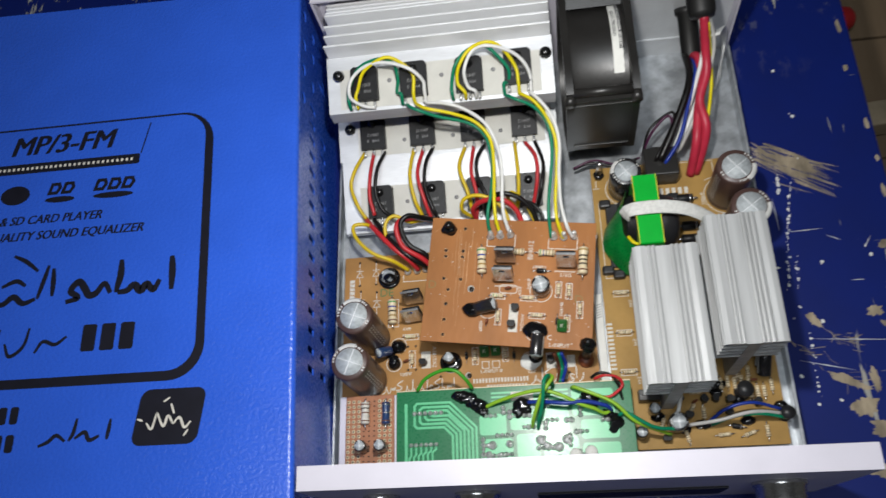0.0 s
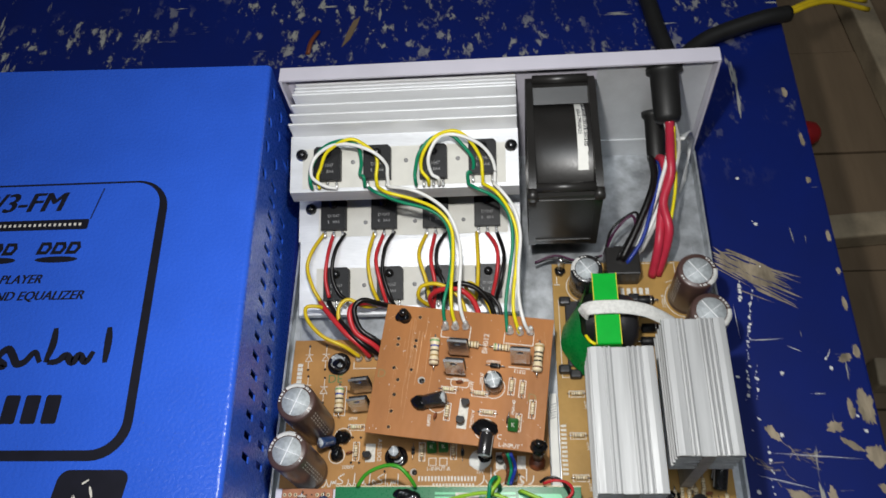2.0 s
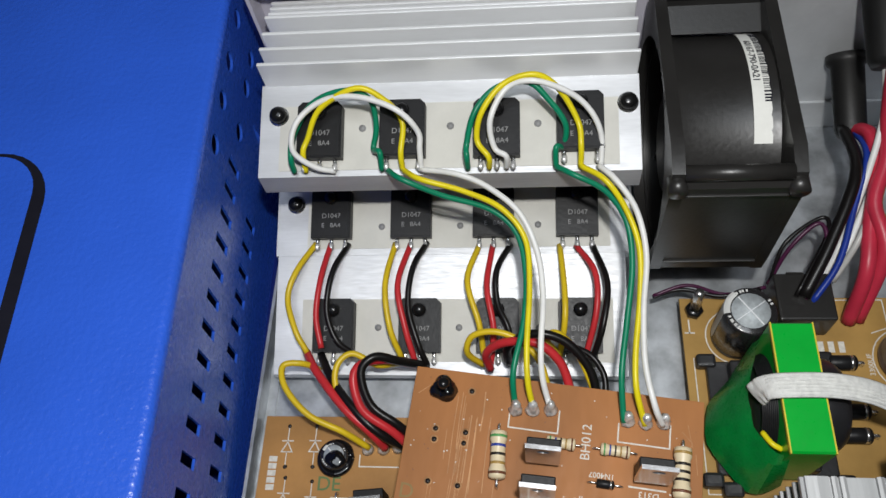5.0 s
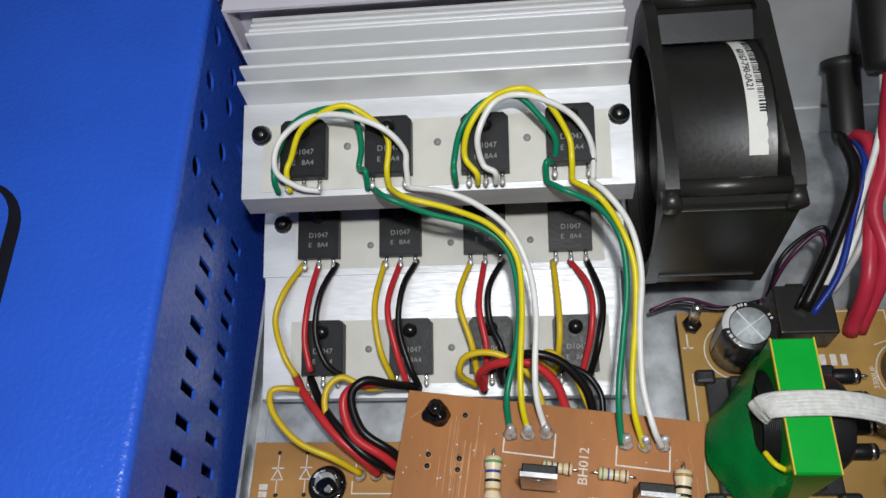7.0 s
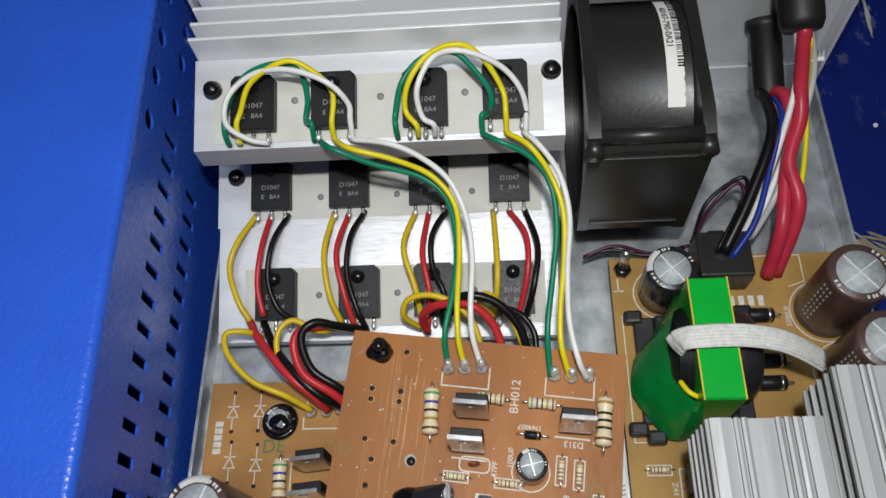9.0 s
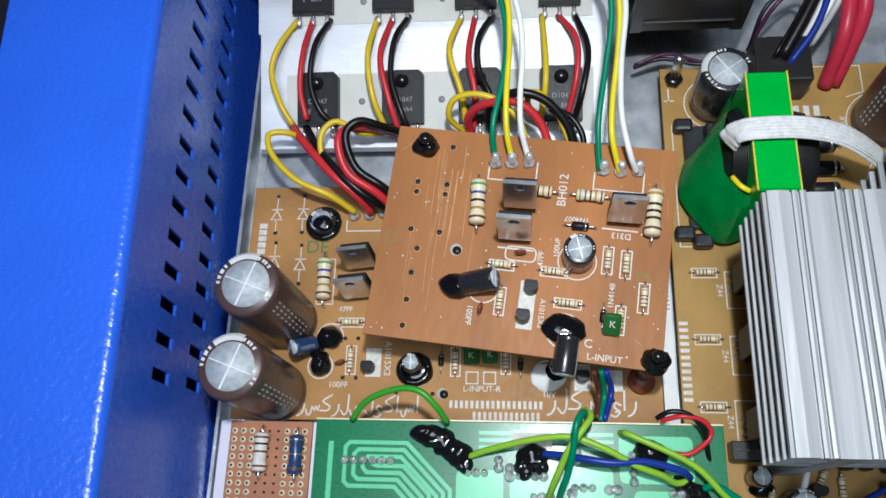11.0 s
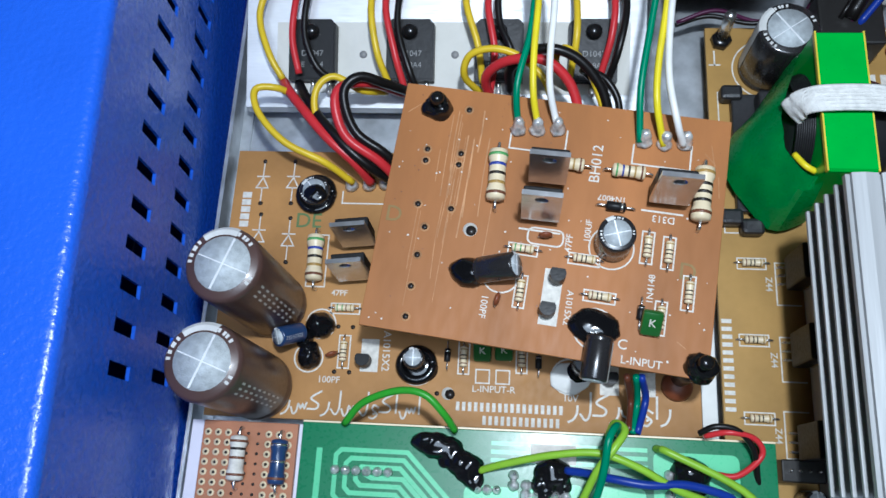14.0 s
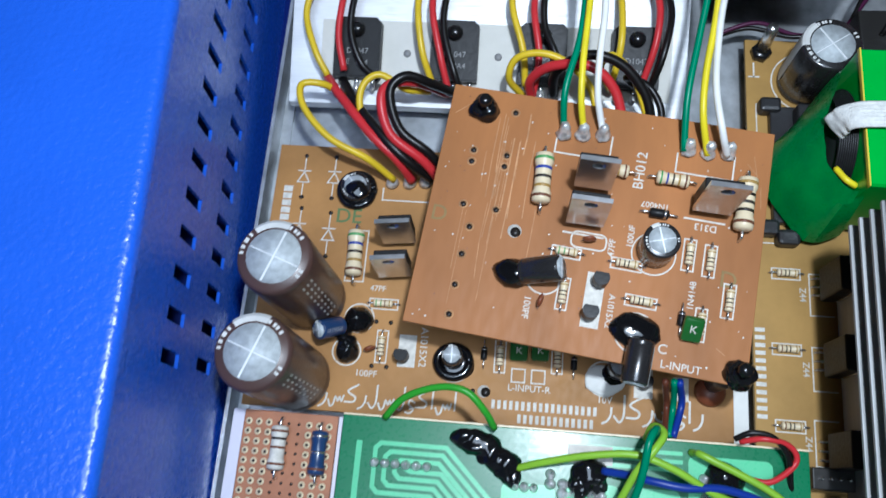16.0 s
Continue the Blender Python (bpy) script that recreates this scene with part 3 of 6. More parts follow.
for i in range(7):
    a = 2 * math.pi * i / 7
    bl = prism([(17, -1), (35.3, -8), (35.3, -6.6), (17, 1)], FX0 + 8, FX1 - 10, axis="x")
    part("blade", pieces(bl, Matrix.Translation((0, FY, FZ)) @ Matrix.Rotation(a, 4, "X")), plastic, fan)
arc = [(FY + 37.5 * math.sin(radians(a)), FZ + 37.5 * math.cos(radians(a))) for a in range(-36, 41, 4)]
arc2 = [(FY + 37.75 * math.sin(radians(a)), FZ + 37.75 * math.cos(radians(a))) for a in range(40, -37, -4)]
sticker = part("barcode_label", prism(arc + arc2, 97.0, 104.8, axis="x"), paper, fan, "white barcode sticker")
bars = bmesh.new()
random.seed(5)
a = -16.0
while a < 37:
    w = random.choice((0.35, 0.5, 0.9))
    p = [(FY + r * math.sin(radians(q)), FZ + r * math.cos(radians(q))) for r, q in ((37.7, a), (37.7, a + w), (37.82, a + w), (37.82, a))]
    prism(p, 100.6, 104.2, bm=bars, axis="x")
    a += w + random.choice((0.4, 0.6, 1.0))
tagged(part("barcode", bars, ink, sticker), kind="stuff")
code = lettering("60167-790-0A21", 3.0, Matrix(), 0.03)
for v in code.verts:
    q = radians(10) - v.co.x / 37.8
    v.co = Vector((98.7 + v.co.y, FY + (37.8 + v.co.z) * math.sin(q), FZ + (37.8 + v.co.z) * math.cos(q)))
part("lettering_print", code, ink, sticker)

# ---- finned heatsinks of the power supply ----
def finned(x0, x1, y0, y1, ztop, label):
    t = thing("supply_heatsink", label, "heatsink", "power supply heatsinks", base=((x0 + x1) / 2, (y0 + y1) / 2, 13))
    w = x1 - x0
    part("web", box(x0 + w * 0.40, x0 + w * 0.60, y0, y1, 13, ztop - 1), alu_dull, t)
    top = [(x0, ztop - 1.6), (x1, ztop - 1.6), (x1, ztop)]
    for a, b in ((0.985, 0.81), (0.79, 0.73), (0.71, 0.66), (0.64, 0.585), (0.35, 0.30), (0.28, 0.235), (0.215, 0.03)):
        top += [(x0 + w * a, ztop), (x0 + w * a, ztop + 1.2), (x0 + w * (a * 0.5 + b * 0.5), ztop + 1.5), (x0 + w * b, ztop + 1.2), (x0 + w * b, ztop)]
    top += [(x0, ztop)]
    part("top_fin", prism(top, y0, y1, axis="y"), alu_dull, t)
    for i in range(1, 5):
        z = ztop - i * 6.0
        part("fin", box(x0, x1, y0, y1, z - 1.2, z, 0.25), alu_dull, t)
    return t


finned(95.5, 127, 23, 92, 78.5, "grooved grey aluminium heatsink standing on the supply board")
finned(131.8, 162, 39.5, 106, 78.5, "grooved grey aluminium heatsink beside the supply capacitors")

# ---- circuit boards ----
def board(name, x0, x1, y0, y1, z0, z1, material, label):
    t = thing(name, label, "circuit board", base=((x0 + x1) / 2, (y0 + y1) / 2, z0))
    part("laminate", box(x0, x1, y0, y1, z0, z1, 0.2), material, t)
    return t


main = board("amplifier_board", -70, 77.5, 38, 125, 10.4, 12, pcb_tan, "tan amplifier circuit board with white printed marks")
supply = board("supply_board", 83.6, 172, 2, 172, 10.4, 12, pcb_ochre, "ochre power supply circuit board on spacers")
for par, spots in ((main, ((-66, 120), (73, 121), (-66, 42), (73, 42))), (supply, ((88, 167), (168, 167), (88, 8), (168, 8)))):
    for x, y in spots:
        part("spacer", cyl((x, y, 1.2), (x, y, 10.4), 2.6, 10), plastic, par)
U = Vector((math.cos(-0.1247), math.sin(-0.1247), -0.0011)).normalized()
V = Vector((math.sin(0.1247), math.cos(0.1247), 0.0281))
V = (V - U * V.dot(U)).normalized()
NB = U.cross(V)
MB = Matrix((U, V, NB)).transposed().to_4x4()
MB.translation = (-10.0, 134.0, 42.3)
driver = thing("driver_board", "red-brown driver circuit board raised on two standoffs", "circuit board")
driver.matrix_basis = metres(MB)
part("laminate", box(0, 92.8, -72.8, 0, -1.6, 0, 0.15), pcb_red, driver)
green = thing("control_board", "green control circuit board with tinned joints and black glue", "circuit board", base=(28, 20, 28))
part("laminate", box(-32.5, 93.5, -8.5, 37.5, 28.4, 30, 0.2), pcb_green, green)
part("sawn_edge", box(-32.5, 93.5, 37.52, 38.0, 28.4, 29.9), beige, green, "pale sawn board edge")
green.location += Vector((-0.0017, -0.0014, 0))
for x in (-25, 82):
    part("spacer", cyl((x, -4, 1.2), (x, -4, 28.4), 3, 10), plastic, green)
    part("spacer", cyl((x, 28, 1.2), (x, 28, 28.4), 3, 10), plastic, green)
perf = thing("perforated_board", "small brown perforated board on a white strip", "circuit board", base=(-50, 18, 14))
part("laminate", box(-63, -36, -8, 35.5, 26.4, 28, 0.2), perf_brown, perf)
part("support", box(-66.5, -63.2, -8, 35.5, 1.2, 27.5), panel_white, perf, "white support strip")
part("support", box(-36, -35, -8, 35.5, 1.2, 26.4), panel_white, perf)


# ---- electrolytic capacitors ----
def electrolytic(r, h, sleeve, name="electrolytic_capacitor", label="", disc=0.72, printed=True):
    def build():
        t = thing(name, label, "capacitor", "electrolytic capacitors")
        part("sleeve", lathe((0, 0, 0), (0, 0, h), ((0, r * 0.94), (0.03, r), (0.07, r), (0.10, r * 0.96), (0.13, r), (0.96, r), (0.985, r * 0.97), (1, r * 0.90)), 32), sleeve, t)
        part("can_top", cyl((0, 0, h - 0.5), (0, 0, h + 0.12), r * disc, 28), cap_top, t, "scored metal can top")
        sc = flat_line([(-r * disc * 0.93, 0), (r * disc * 0.93, 0)], r * 0.03, h + 0.12, 0.06)
        flat_line([(0, -r * disc * 0.93), (0, r * disc * 0.93)], r * 0.055, h + 0.12, 0.08, bm=sc)
        part("score_line", sc, cap_line, t)
        if printed:
            bm = bmesh.new()
            for i in range(8):
                for k in range(3):
                    a = -0.42 + k * 0.15
                    z = h * (0.22 + 0.09 * i)
                    q = [(r + 0.04) * Vector((math.cos(b), math.sin(b), 0)) for b in (a, a + 0.06)]
                    v = [bm.verts.new((*q[0].xy, z)), bm.verts.new((*q[1].xy, z)), bm.verts.new((*q[1].xy, z + h * 0.045)), bm.verts.new((*q[0].xy, z + h * 0.045))]
                    bm.faces.new(v)
            part("printed_bar", bm, cap_print, t)
            st = bmesh.new()
            n = 9 if r > 6 else 4
            for i in range(n):
                b0, b1 = 1.55 + i * 0.12, 1.55 + (i + 1) * 0.12
                q0, q1 = (Vector((math.cos(b), math.sin(b), 0)) for b in (b0, b1))
                rows = ((r + 0.05, h * 0.1), (r + 0.05, h * 0.95), (r * 0.985, h * 0.985), (r * 0.9, h * 1.003), (r * 0.76, h * 1.004))
                for (ra, za), (rb, zb) in zip(rows, rows[1:]):
                    st.faces.new([st.verts.new((*(q * rad).xy, z)) for q, rad, z in ((q0, ra, za), (q1, ra, za), (q1, rb, zb), (q0, rb, zb))])
            rim = bmesh.new()
            for b0 in (2.75, 3.0, 3.2, 1.25, 0.95, 5.95):
                for b1 in (b0 + 0.02, b0 + 0.2):
                    q0, q1 = (Vector((math.cos(b), math.sin(b), 0)) for b in (b1, b1 + 0.09))
                    rim.faces.new([rim.verts.new((*(q * rad).xy, z)) for q, rad, z in ((q0, r * 0.90, h * 1.003), (q1, r * 0.90, h * 1.003), (q1, r * 0.79, h * 1.004), (q0, r * 0.79, h * 1.004))])
            part("printed_bar", rim, cap_print, t)
            part("polarity_stripe", st, cap_print, t, "pale polarity stripe")
        return t
    return build


BIG = "large brown-sleeved electrolytic capacitor with a scored silver top"
for x, y, turn in ((-51.5, 72.3, -20), (-53.3, 47.2, -20)):
    place("cap18", electrolytic(10.2, 48, sleeve_brown, label=BIG), metres(at(x, y, 12, turn)))
place("capA", electrolytic(9, 24, sleeve_black, label="black-sleeved electrolytic capacitor with a scored silver top"), metres(at(102.3, 156.5, 12, 35)))
for x, y in ((160.5, 147.5), (164.5, 123.5)):
    place("cap22", electrolytic(10.8, 36, sleeve_brown, label="wide brown-sleeved electrolytic capacitor on the supply board"), metres(at(x, y, 12, 215)))

# ---- the switching transformer ----
tr = thing("transformer", "ferrite transformer wrapped in green tape under white sleeving", "transformer", base=(110, 126, 12))
part("core", box(97, 122, 106.5, 145, 14, 20, 1.0), ferrite, tr)
part("winding", lathe((98, 125.5, 29), (128, 125.5, 29), ((0, 9), (0.05, 13.0), (0.14, 15.2), (0.3, 16.2), (0.7, 16.2), (0.86, 15.2), (0.95, 13.0), (1, 9)), 30), ferrite, tr, "black taped winding")
for k in range(9):
    part("winding_turn", tube([(99.2 + k * 0.5, 125.5 + (14.6 + 0.22 * k) * math.cos(a), 30 + (14.4 + 0.22 * k) * math.sin(a)) for a in [0.1 + 0.3 * i for i in range(11)]], 0.45, 6, 2), epoxy, tr)
part("winding_wire", tube([(98.6, 113.5, 41), (100.6, 109.6, 42.5), (103.4, 108.0, 42)], 0.9, 8, 5), wire_yellow, tr, "yellow winding end")
part("bobbin", box(90, 129, 106, 146, 12, 15, 0.6), ferrite, tr)
strip = part("tape_strip", prism([(105.4, 50.6), (145.6, 50.6), (146.2, 49.8), (146.2, 15), (104.8, 15), (104.8, 49.8)], 103.4, 116.4, axis="x"), tape_green, tr, "bright green tape")
for x in (103.05, 115.95):
    part("tape_edge", prism([(104.7, 50.7), (146.2, 50.7), (146.3, 49.4), (104.7, 49.4)], x, x + 0.45, axis="x"), tape_yellow, strip)


def wrap(rim, foot, rows=5):
    """Slack tape drawn from an upper rim to a lower edge, slightly creased."""
    bm = bmesh.new()
    top, low = curve_points(rim, 4), curve_points(foot, 4)
    net = []
    for i, (a, b) in enumerate(zip(top, low)):
        out = Vector((a.x - 112, a.y - 124, 0)).normalized()
        net.append([bm.verts.new(a.lerp(b, k / rows) + out * (0.9 * math.sin(math.pi * k / rows) + 0.8 * noise.noise(Vector((i * 0.45, k * 0.8, 3.0))))) for k in range(rows + 1)])
    for p, q in zip(net, net[1:]):
        for k in range(rows):
            bm.faces.new((p[k], q[k], q[k + 1], p[k + 1]))
    bmesh.ops.solidify(bm, geom=bm.faces, thickness=0.4)
    bmesh.ops.recalc_face_normals(bm, faces=bm.faces)
    return smooth(bm, 0.35)


part("loose_tape", wrap([(101.2, 143, 45), (98.0, 134, 43), (96.0, 125, 41.5), (96.6, 115.4, 41), (101.4, 107.2, 42), (104.6, 105.4, 46)],
                        [(102, 145, 16), (95.5, 137, 17), (88.6, 129, 17), (87.0, 116.0, 17), (98.0, 100, 16), (109, 102.5, 16)]), tape_dark, tr, "loose dark green tape flap")
BAND = [(97.4, 124.2, 44), (98.0, 124.6, 47.0), (99.4, 125, 50.0), (104, 124.9, 52.4), (117, 125.0, 52.4), (129, 124.2, 49.5), (138, 122.5, 44.5), (147, 120.4, 37)]
band = part("sleeving_band", tube(BAND, 4.0, 14, 7, 0.2, up=(0, 0, 1)), sleeving, tr, "white woven sleeving")
for k in range(-3, 4):
    part("woven_cord", tube([(x - 0.1 * k, y + 1.05 * k, z + 0.82 - 0.05 * k * k) for x, y, z in BAND[2:]], 0.26, 6, 5), sleeving, band)
for x, y in ((90, 146), (88, 104), (94, 101), (130, 104), (130, 147)):
    part("pin_block", box(x - 3.4, x + 3.4, y - 2.5, y + 2.5, 12, 17, 1.2), ferrite, tr)
relay = thing("power_connector", "black plastic power connector block with cables", "connector", base=(123, 167, 12))
part("housing", box(114.5, 134, 157.0, 175, 12, 27, 0.8), plastic, relay)
part("latch", box(120, 126, 175, 177, 14, 24, 0.4), plastic, relay)

# ---- kinds of small component; each stands on its own origin, z up from the board ----
def bent_lead(x0, x1, z, r=0.35):
    s = 1 if x1 > x0 else -1
    return tube([(x0, 0, z), (x1 - 0.8 * s, 0, z), (x1, 0, z - 0.8), (x1, 0, -0.2)], r, 6, 3)


def resistor(length, r, bands, lift=0.0, name="resistor", label="beige resistor with painted colour bands", coat=beige):
    def build():
        t = thing(name, label, "resistor", "resistors")
        h, z = length / 2, r + lift + 0.2
        prof = ((0, r * 0.55), (0.03, r * 0.95), (0.10, r), (0.20, r), (0.26, r * 0.86), (0.74, r * 0.86), (0.80, r), (0.90, r), (0.97, r * 0.95), (1, r * 0.55))
        part("body", lathe((-h, 0, z), (h, 0, z), prof, 18), coat, t)
        for f, m in bands:
            k = 1.02 if f < 0.2 or f > 0.8 else 0.89
            part("band", cyl((-h + length * (f - 0.025), 0, z), (-h + length * (f + 0.03), 0, z), r * k, 18), m, t)
        for s in (-1, 1):
            part("lead", bent_lead(s * h * 0.98, s * (h + 2.2), z, max(0.3, r * 0.16)), tin, t)
        return t
    return build


B5 = ((0.13, band_green), (0.32, band_blue), (0.5, band_black), (0.68, band_gold), (0.88, band_brown))
B4 = ((0.13, band_brown), (0.35, band_black), (0.5, band_black), (0.65, band_black), (0.87, band_gold))
SB = ((0.15, band_brown), (0.38, band_black), (0.56, band_black), (0.85, band_gold))
SG = ((0.15, band_green), (0.4, band_green), (0.6, band_brown), (0.85, band_gold))
KINDS = {
    "res_big_blue": resistor(15, 2.7, B5, 0.6, label="large beige resistor with blue, black and gold bands"),
    "res_big_black": resistor(15.5, 2.7, B4, 0.6, label="large beige resistor with black bands"),
    "res_small": resistor(6.0, 1.15, SB, label="small beige resistor with dark bands"),
    "res_green": resistor(6.0, 1.15, SG, label="small resistor with green bands"),
    "res_mid": resistor(9, 1.9, B5, 0.4, label="beige resistor half hidden by a transistor"),
    "res_dark": resistor(12, 2.4, ((0.13, band_brown), (0.5, tin), (0.87, tin)), label="dark grey-blue resistor on the perforated board", coat=sleeve_blue),
    "res_grey": resistor(12, 2.4, ((0.13, band_brown), (0.5, band_brown), (0.7, band_black), (0.87, band_brown)), label="pale grey resistor on the perforated board", coat=silk),
}


def holed_plate(x0, x1, z0, z1, cx, cz, r, y0, y1):
    bm = bmesh.new()
    n, rim = 20, []
    for i in range(n):
        a = 2 * math.pi * (i + 0.5) / n
        c, s = math.cos(a), math.sin(a)
        k = min(((x1 if c > 0 else x0) - cx) / c if abs(c) > 1e-6 else 1e9, ((z1 if s > 0 else z0) - cz) / s if abs(s) > 1e-6 else 1e9)
        rim.append([bm.verts.new((cx + q * c, y, cz + q * s)) for y, q in ((y0, k), (y0, r), (y1, r), (y1, k))])
    for a, b in zip(rim, rim[1:] + rim[:1]):
        for i in range(4):
            bm.faces.new((a[i], b[i], b[(i + 1) % 4], a[(i + 1) % 4]))
    for qx, qz in ((x0, z0), (x1, z0), (x1, z1), (x0, z1)):
        near = sorted(rim, key=lambda q: (q[0].co.x - qx) ** 2 + (q[0].co.z - qz) ** 2)[:2]
        a = [bm.verts.new((qx, y, qz)) for y in (y0, y1)]
        bm.faces.new((a[0], near[0][0], near[1][0]))
        bm.faces.new((a[1], near[0][3], near[1][3]))
        bm.faces.new((a[0], a[1], near[0][3], near[0][0]))
        bm.faces.new((a[0], a[1], near[1][3], near[1][0]))
    bmesh.ops.recalc_face_normals(bm, faces=bm.faces)
    return bm


def tab_transistor():
    t = thing("tab_transistor", "upright transistor with a shiny metal tab", "transistor", "tab transistors")
    part("tab", holed_plate(-5.1, 5.1, 17.0, 25.0, 0, 21.6, 1.8, -0.6, 0.7), tab_metal, t, "shiny metal tab")
    part("back_plate", box(-5.1, 5.1, -0.6, 0.7, 5.0, 17.0), tab_metal, t)
    part("body", box(-5.0, 5.0, 0.7, 4.4, 5.0, 18.0, 0.4), epoxy, t)
    for x in (-2.54, 0, 2.54):
        part("leg", box(x - 0.4, x + 0.4, 1.6, 2.1, -0.4, 6.0), tin, t)
    return t


def small_transistor():
    t = thing("small_transistor", "small black half-round transistor", "transistor", "small transistors")
    pts = [(2.2 * math.cos(radians(a)), 2.2 * math.sin(radians(a))) for a in range(-40, 221, 20)]
    b = prism(pts, 2.0, 6.6)
    part("body", smooth(b, 0.8), epoxy, t)
    for x in (-1.27, 0, 1.27):
        part("leg", cyl((x, 0.3, -0.3), (x, 0.3, 2.1), 0.25, 6), tin, t)
    return t


def film_capacitor():
    t = thing("film_capacitor", "small green dipped film capacitor marked with a letter", "capacitor", "film capacitors")
    lean = Matrix.Translation((0, 0, 1)) @ Matrix.Rotation(radians(-52), 4, "X")
    b = box(-2.7, 2.7, -1.2, 1.2, 0, 7.0, 0.8)
    part("body", smooth(pieces(b, lean), 0.7), film_green, t)
    m = lean @ Matrix.Translation((0, -1.34, 3.9)) @ Matrix.Rotation(radians(90), 4, "X")
    part("letter", lettering("K", 3.0, m, 0.02), silk, t)
    for x in (-1.8, 1.8):
        part("leg", cyl((x, 0, -0.3), (x, 0, 1.3), 0.3, 6), tin, t)
    return t


def diode(length, r, label):
    def build():
        t = thing("diode", label, "diode", "diodes")
        z, h = r + 0.3, length / 2
        part("body", lathe((-h, 0, z), (h, 0, z), ((0, r * 0.8), (0.05, r), (0.95, r), (1, r * 0.8)), 16), epoxy, t)
        part("band", cyl((h * 0.5, 0, z), (h * 0.75, 0, z), r * 1.02, 16), tin, t, "silver band")
        for s in (-1, 1):
            part("lead", bent_lead(s * h * 0.98, s * (h + 2.6), z, r * 0.25), tin, t)
        return t
    return build


def ceramic():
    t = thing("ceramic_capacitor", "tiny brown ceramic disc capacitor on bent legs", "capacitor", "ceramic capacitors")
    part("disc", lathe((0, -0.7, 2.6), (0, 0.7, 2.6), ((0, 0.9), (0.3, 1.9), (0.7, 1.9), (1, 0.9)), 14), ceramic_brown, t)
    for x in (-1.2, 1.2):
        part("leg", tube([(x, 0, 1.4), (x * 1.6, 0, 0.6), (x * 1.8, 0, -0.2)], 0.28, 6, 3), tin, t)
    return t


KINDS |= {"tab": tab_transistor, "to92": small_transistor, "film": film_capacitor, "ceramic": ceramic,
          "diode": diode(5.2, 1.35, "small black diode with a silver band"), "diode_small": diode(3.8, 0.95, "tiny dark diode beside the resistors"),
          "diode_big": diode(9.5, 2.7, "thick black rectifier diode with a silver band"),
          "cap10": electrolytic(4.9, 12, sleeve_black, label="black electrolytic capacitor with a pale scored top", disc=0.74),
          "cap8": electrolytic(3.6, 11.5, sleeve_black, label="slim black electrolytic capacitor lying on its side", disc=0.78),
          "cap6": electrolytic(2.9, 9, sleeve_blue, label="small dark blue electrolytic capacitor", disc=0.76),
          "cap6k": electrolytic(3.1, 10.5, sleeve_black, label="small black electrolytic capacitor with a pale top", disc=0.78)}


def put(kind, m, label=""):
    return place(kind, KINDS[kind], metres(m), label)


def on_driver(u, v, turn=0.0, z=0.0):
    return MB @ at(u, -v, z, turn)


def on_main(x, y, turn=0.0, z=12.0):
    return at(x, y, z, turn)


LIE = Matrix.Rotation(radians(90), 4, "Y")
LEAN = Matrix.Rotation(radians(62), 4, "Y")


# ---- the driver board ----
def mark(par, pts, w, z, close=False):
    """One white printed outline."""
    return part("printed_outline", flat_line(pts, w, z, close=close), silk, par)


def dots(par, spots, r, material, z0, z1, name="drill_hole", label=""):
    for u, v in spots:
        part(name, cyl((u, v, z0), (u, v, z1), r, 14), material, par, label)


HOLES = [(9.5, 19.8), (9.6, 23.3), (19.3, 19.9), (19.2, 23.3), (9.8, 36.5), (19.3, 36.6), (12.9, 42.9), (12.3, 51.1), (12.2, 60.1), (12.3, 68.6), (19.4, 6.2)]
dots(driver, [(u, -v) for u, v in HOLES], 0.85, band_black, -0.3, 0.05)
dots(driver, [(u, -v) for u, v in HOLES], 1.35, pcb_worn, -0.3, 0.03, "hole_rim")
dots(driver, [(25.6, -41.8)], 2.0, silk, -0.3, 0.05, "mounting_hole")
dots(driver, [(25.9, -42.1)], 1.5, band_black, -0.3, 0.09, "mounting_hole")
for a, b in ((32.5, 48.2), (66.9, 82.7)):
    mark(driver, [(a, -10.5), (a, -16.2), (b, -16.2), (b, -9.0)], 0.45, 0.02)
for u, v, lu, lv in ((40.8, 45.3, 8, 3), (57.5, 45.7, 8.4, 3), (41.8, 57.0, 3, 9), (62.8, 55.3, 8.4, 3), (73.7, 39.8, 3.2, 9), (79.4, 40.5, 3.2, 9), (85.6, 50.7, 3.2, 9.4), (79.0, 58.5, 3, 9)):
    mark(driver, outline(u - lu / 2, u + lu / 2, -v - lv / 2, -v + lv / 2), 0.4, 0.02, close=True)
mark(driver, outline(41.5, 51.2, -43.2, -38.6, 1.6, 3), 0.45, 0.02, close=True)
mark(driver, [(71.2, -29.3), (82, -29.3)], 0.5, 0.02)
mark(driver, [(39, -39.4), (50, -39.4)], 0.5, 0.02)
for cx, cy, r in ((64.3, -41.3, 6.0), (36, -53.2, 5.0), (62.5, -64.0, 5.5)):
    mark(driver, [(cx + r * math.cos(radians(a)), cy + r * math.sin(radians(a))) for a in range(0, 360, 15)], 0.4, 0.02, close=True)
part("printed_patch", prism(outline(47.6, 52.6, -65, -49.5), 0.01, 0.07), silk, driver, "white printed patch")
